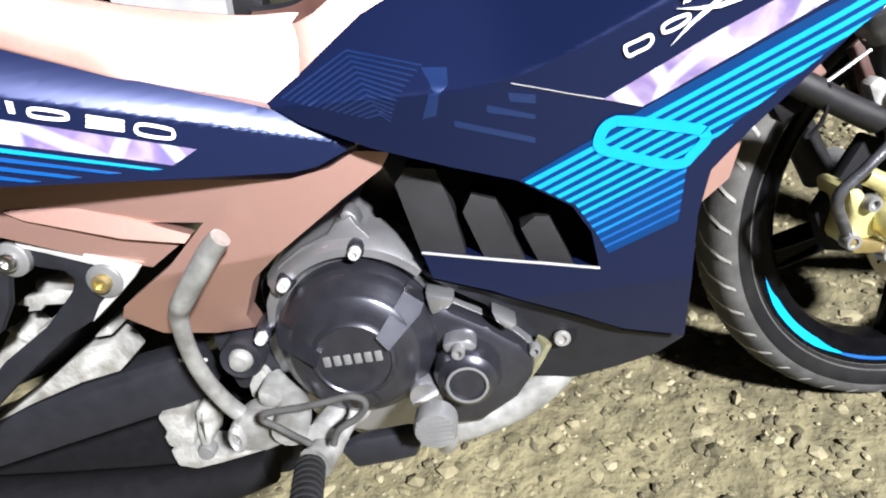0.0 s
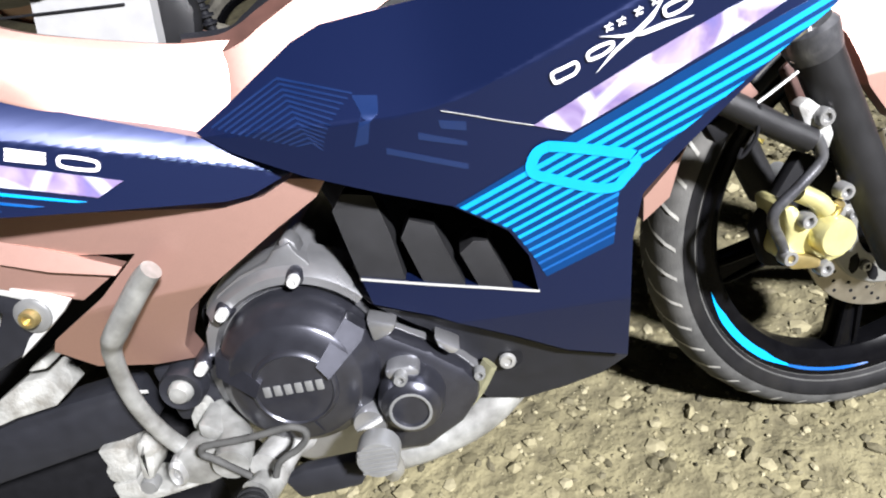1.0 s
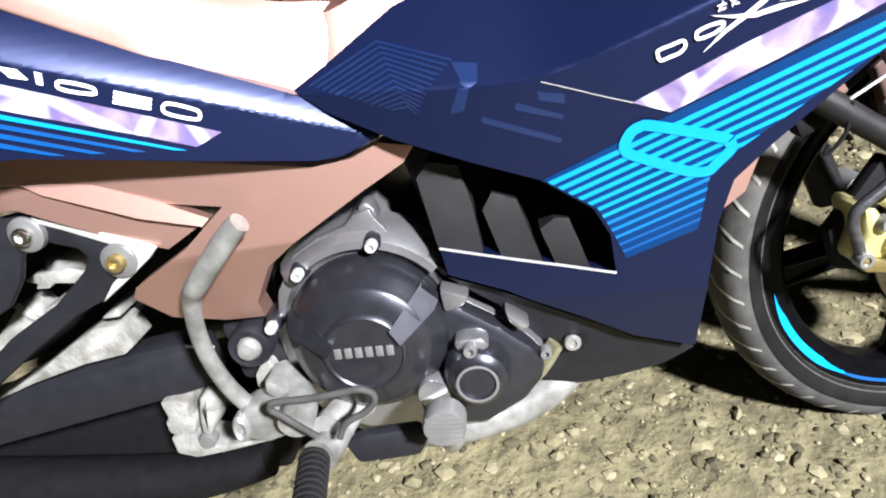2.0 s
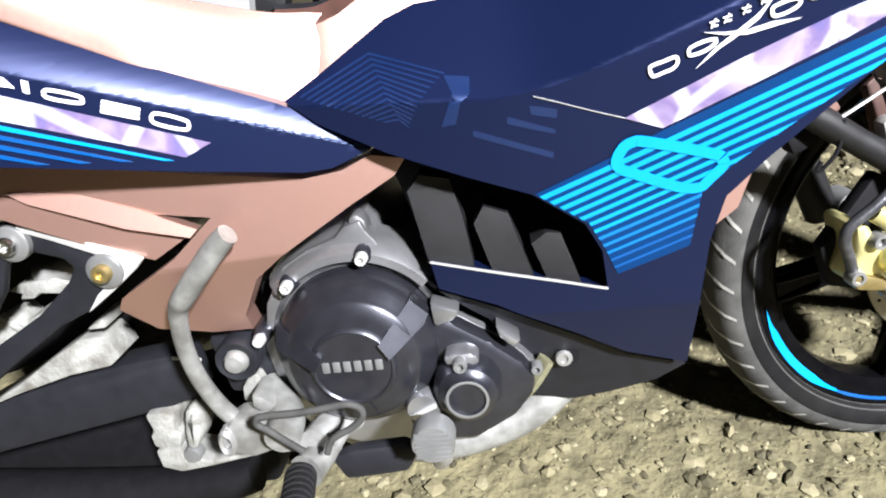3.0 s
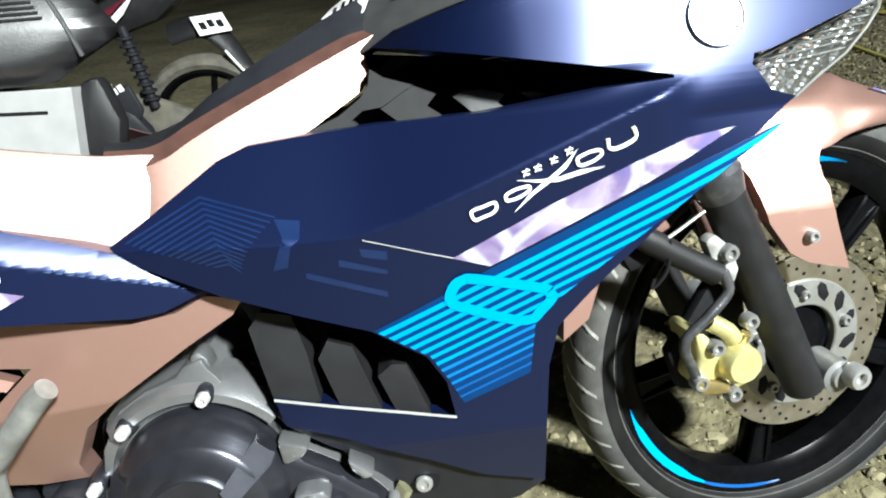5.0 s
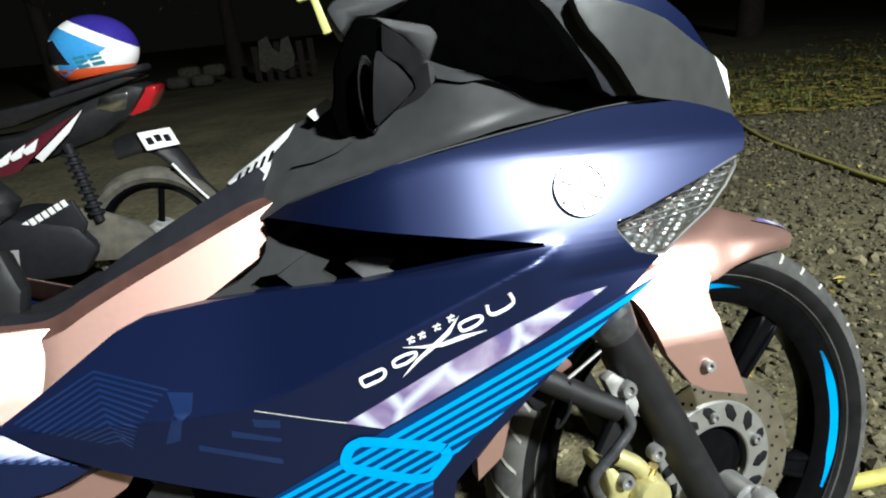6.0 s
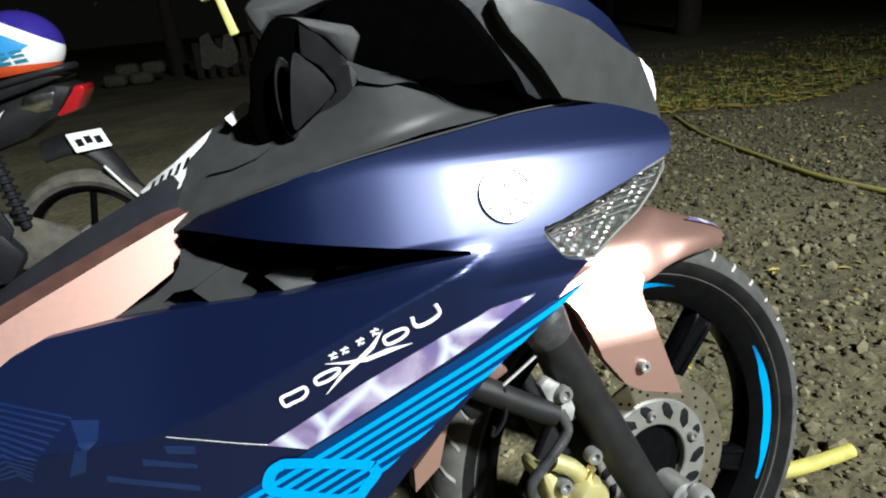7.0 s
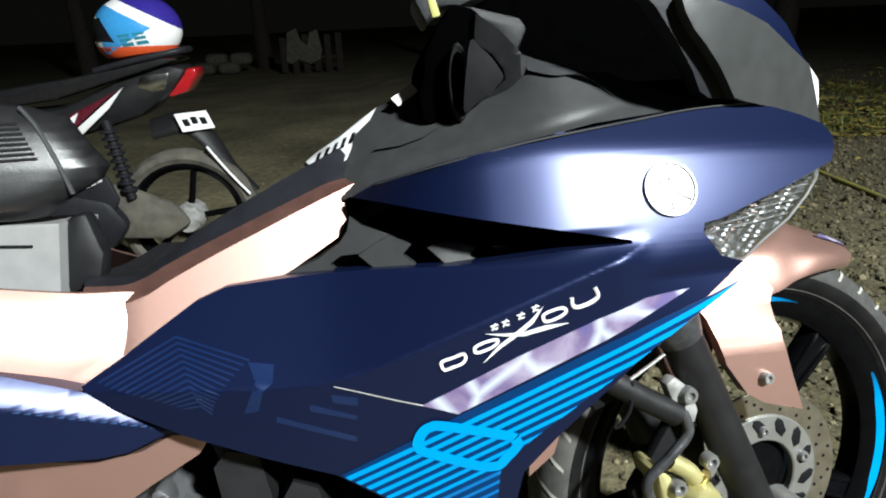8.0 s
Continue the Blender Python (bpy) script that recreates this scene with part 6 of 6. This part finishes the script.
for k in range(3):
    part("white_bar", prism([(-1.0 + 0.05 * k, 0.66 + 0.016 * k), (-0.93 + 0.05 * k, 0.70 + 0.016 * k), (-0.955 + 0.05 * k, 0.655 + 0.016 * k), (-0.985 + 0.05 * k, 0.645 + 0.016 * k)], -0.131, -0.12, 0.001), WHITE, other_bike)
part("seat", prism([(-1.3, 0.80), (-0.8, 0.86), (-0.52, 0.915), (-0.45, 0.90), (-0.6, 0.86), (-0.9, 0.78), (-1.3, 0.74)], -0.12, 0.12, 0.03), LETHER, other_bike, "black seat")
part("grab_rail", tube([(-0.75, -0.11, 0.875), (-0.6, -0.12, 0.905), (-0.45, -0.1, 0.93), (-0.43, 0, 0.935)], 0.012, 10), CHARCOAL, other_bike)
shock = part("shock_absorber", tube([(-0.74, -0.13, 0.70), (-0.70, -0.13, 0.40)], 0.018, 12, 2, False), CHARCOAL, other_bike, "dusty shock absorber")
for k in range(9):
    part("coil", lathe([(0.022, -0.006), (0.031, -0.004), (0.031, 0.004), (0.022, 0.006)], 18, close=True), CHARCOAL, shock, m=Matrix.Translation((-0.738 + 0.0042 * k, -0.13, 0.66 - 0.028 * k)) @ pose(0, 0, 0, 90, 0, 0))
part("chain_case", prism([(-1.05, 0.38), (-0.75, 0.46), (-0.55, 0.36), (-0.5, 0.28), (-0.6, 0.22), (-1.05, 0.26)], -0.12, -0.08, 0.02), DUSTY, other_bike, "dusty chain case")
part("engine", prism([(-1.25, 0.2), (-0.8, 0.2), (-0.72, 0.3), (-0.78, 0.4), (-1.0, 0.46), (-1.25, 0.42)], -0.16, 0.12, 0.03), CHARCOAL, other_bike, "dusty black engine")
part("tool_box", prism([(-0.99, 0.40), (-0.77, 0.50), (-0.74, 0.40), (-0.78, 0.33), (-0.98, 0.33)], -0.15, -0.13, 0.01), CHARCOAL, other_bike, "black side cover")
for k in range(7):
    part("pale_bar", box(0.02, 0.004, 0.026, 0.001), WHITE, other_bike, m=Matrix.Translation((-0.95 + 0.025 * k, -0.153, 0.425 + 0.0105 * k)) @ pose(0, 0, 0, 0, -22, 0))

# helmet on its seat
HEL = Matrix.Translation((-0.597, RB_Y - 0.02, 0.838)) @ pose(0, 0, 0, 0, -6, 8)
helmet = thing("helmet", HEL, "white, blue and orange full-face helmet resting on the seat", "helmet")


def helmet_shell(scale, cuts):
    """The helmet's egg, cut by planes; each plane (point, direction) clears what lies along its direction."""
    bm = bmesh.new()
    bmesh.ops.create_uvsphere(bm, u_segments=64, v_segments=40, radius=1)
    for v in bm.verts:
        x, y, z = v.co
        chin = max(0, -x) * max(0, -z)
        v.co = Vector((x * 0.155 - 0.02 * chin, y * 0.118, z * 0.125 + (0.02 if z < -0.7 else 0))) * scale
    for co, no in cuts:
        bmesh.ops.bisect_plane(bm, geom=bm.verts[:] + bm.edges[:] + bm.faces[:], plane_co=co, plane_no=no, clear_outer=True)
    return bm


FLOOR = ((0, 0, -0.1), (0, 0, -1))
part("shell", helmet_shell(1.0, [FLOOR]), WHITE, helmet, "white helmet shell")
part("lining", helmet_shell(0.95, [FLOOR]), DARK, helmet, "black lining")
part("visor", helmet_shell(1.012, [((-0.085, 0, 0), (1, 0, 0.35)), ((0, 0, -0.045), (-0.2, 0, -1)), ((0, 0, 0.06), (0, 0, 1))]), DARKGLASS, helmet, "dark visor")
part("blue_patch", helmet_shell(1.008, [((-0.078, 0, 0.098), (0.71, 0, 1)), ((-0.088, 0, -0.058), (0.39, 0, -1)), ((-0.12, 0, 0), (-1, 0, 0)), ((0, 0, 0), (0, 1, 0))]), SKY, helmet, "light blue wedge")
part("navy_patch", helmet_shell(1.008, [((-0.06, 0, 0.13), (-0.69, 0, -1))]), INDIGO, helmet, "dark blue crown")
part("orange_patch", helmet_shell(1.008, [((0, 0, -0.055), (0.12, 0, 1)), ((0, 0, -0.098), (0, 0, -1))]), ORANGE, helmet, "orange lower band")
for dx in (-0.06, -0.01):
    for z0, z1 in ((-0.05, -0.038), (-0.032, -0.022), (-0.017, -0.008)):
        part("teal_bar", helmet_shell(1.012, [((dx, 0, 0), (-1, 0, -0.2)), ((dx + 0.04, 0, 0), (1, 0, 0.2)), ((0, 0, z0), (0, 0, -1)), ((0, 0, z1), (0, 0, 1)), ((0, 0, 0), (0, 1, 0))]), TEAL, helmet)

# yellow hose on the ground
hose = tagged(finish("hose", tube([(2.75, 3.3, 0.012), (2.55, 2.7, 0.012), (2.45, 2.1, 0.012), (2.40, 1.6, 0.012), (2.5, 1.1, 0.012), (2.7, 0.5, 0.012)], 0.0125, 10), HOSE), "faded yellow hose lying across the gravel", "hose")
strip = tagged(finish("wooden_strip", tube([(0.95, 0.20, 0.016), (1.03, 0.193, 0.016), (1.1, 0.195, 0.016), (1.16, 0.2, 0.016)], 0.0125, 10, flat=0.7), YELLOWISH), "short yellow strip lying on the gravel", "strip")

# dead leaves and grass beyond the gravel
def blades(name, count, area, size, mat, label, category, seed, flat=False):
    rng = np.random.RandomState(seed)
    verts, faces = [], []
    for i in range(count):
        x, y = area(rng)
        z = dip(x, y)
        s, a = size(rng), rng.uniform(0, 6.28)
        c, d = math.cos(a), math.sin(a)
        n = len(verts)
        if flat:
            t = rng.uniform(-0.5, 0.5)
            verts += [(x - s * c, y - s * d, z + 0.006), (x + 0.4 * s * d, y - 0.4 * s * c, z + 0.01 + s * 0.3 * abs(t)), (x + s * c, y + s * d, z + 0.008 + s * 0.4 * t * t), (x - 0.4 * s * d, y + 0.4 * s * c, z + 0.012)]
            faces += [(n, n + 1, n + 2), (n, n + 2, n + 3)]
        else:
            w = 0.004 + 0.06 * s
            lx, ly = rng.normal(0, 0.45 * s, 2)
            verts += [(x - w * c, y - w * d, z - 0.004), (x + w * c, y + w * d, z - 0.004), (x + lx * 0.5 + 0.7 * w * c, y + ly * 0.5 + 0.7 * w * d, z + 0.6 * s), (x + lx, y + ly, z + s)]
            faces += [(n, n + 1, n + 2), (n, n + 2, n + 3)]
    me = bpy.data.meshes.new(name)
    me.from_pydata(verts, [], faces)
    me.materials.append(mat)
    return tagged(new(name, me), label, category, kind="stuff")


def far_strip(r):
    x = r.uniform(0.5, 9)
    for k in range(4):
        if noise.noise((x * 1.6, k * 0.7, 2.0)) > r.uniform(-0.35, 0.15):
            break
        x = r.uniform(0.5, 9)
    return x, 3.2 + 0.05 * x + abs(r.normal(0, 1.5)) + 0.15 * math.sin(3 * x)


blades("grass", 2600, far_strip, lambda r: r.uniform(0.02, 0.07), GRASS, "low rough grass at the yard's edge", "grass", 5)
blades("dead_leaves", 15000, far_strip, lambda r: r.uniform(0.02, 0.085) * r.uniform(0.6, 1), LEAF, "yellow and brown fallen leaves", "leaves", 6, True)
blades("low_weeds", 1500, far_strip, lambda r: r.uniform(0.02, 0.065), GRASS, "dull green weeds at the yard's edge", "weeds", 15)
blades("leaf_litter", 700, lambda r: (r.uniform(0.8, 4.5), r.uniform(-0.3, 3.4)), lambda r: r.uniform(0.007, 0.024), LEAF, "small leaves scattered on gravel", "leaves", 7, True)

# trees
def tree(x, y, r, h, seed):
    rng = random.Random(seed)
    t = thing("tree", pose(x, y, -0.1), "dark tree at the edge of the yard at night", "tree", "trees round the yard")
    part("trunk", tube([(0, 0, -0.1), (rng.uniform(-0.1, 0.1), 0, h * 0.3), (rng.uniform(-0.2, 0.2), 0.1, h * 0.7), (rng.uniform(-0.3, 0.3), 0, h)], [r * 1.3, r, r * 0.75, r * 0.3], 14), BARK, t)
    verts, faces = [], []
    for k in range(6):
        a = rng.uniform(0, 6.28)
        end = (math.cos(a) * h * 0.3, math.sin(a) * h * 0.3, h * rng.uniform(0.6, 1.05))
        part("limb", tube([(0, 0, h * 0.45), (end[0] * 0.5, end[1] * 0.5, h * 0.62), end], [r * 0.5, r * 0.3, r * 0.1], 8, 4), BARK, t)
        for i in range(260):
            c = Vector((end[0] + rng.gauss(0, h * 0.13), end[1] + rng.gauss(0, h * 0.13), end[2] + rng.gauss(0, h * 0.1)))
            d = Vector((rng.gauss(0, 1), rng.gauss(0, 1), rng.gauss(0, 1))).normalized()
            e = d.orthogonal().normalized()
            s = rng.uniform(0.04, 0.09)
            n = len(verts)
            verts += [c - d * s, c + e * s * 0.4, c + d * s, c - e * s * 0.4]
            faces.append((n, n + 1, n + 2, n + 3))
    me = bpy.data.meshes.new("crown")
    me.from_pydata([tuple(v) for v in verts], [], faces)
    me.materials.append(GRASS)
    crown = new("crown", me)
    crown.parent = t


for k, (x, y, r, h) in enumerate(((7.43, 10.4, 0.18, 5.0), (9.5, 17.2, 0.12, 5.5), (2.2, 14.5, 0.16, 5.0), (-2.4, 19.0, 0.2, 5.0), (-6.0, 16.0, 0.18, 4.6), (-6.5, 7.5, 0.2, 5.0))):
    tree(x, y, r, h, k)

# pale boards and a heap far behind
fence = thing("board_fence", pose(-1.0, 15.8, -0.14), "weathered pale board fence far behind the yard", "fence")
for k in range(6):
    part("board", box(0.15, 0.03, 0.8 + 0.06 * (k % 3), 0.01, (-0.55 + 0.26 * k, 0.05 * math.sin(k * 3.1), 0.4)), BARK, fence)
part("hung_cloth", prism([(-0.5, 0.25), (-0.35, 0.2), (-0.2, 0.3), (0.05, 0.18), (0.3, 0.28), (0.36, 0.5), (0.28, 0.95), (0.1, 0.9), (0.02, 0.6), (-0.12, 0.72), (-0.2, 1.0), (-0.42, 0.9)], -0.12, -0.09, 0.01), DUSTY, fence, "pale cloth hung on the fence")
part("rail", box(1.5, 0.04, 0.07, 0.01, (0.1, 0.06, 0.32)), BARK, fence)
heap = thing("sack_heap", pose(-3.2, 17.0, -0.17), "pale sacks heaped at the yard's edge", "sacks")
for k in range(4):
    part("sack", box(0.55, 0.4, 0.3, 0.12, (0.3 * k - 0.45, 0.1 * (k % 2), 0.16 + 0.2 * (k % 2)), 4), DUSTY, heap)
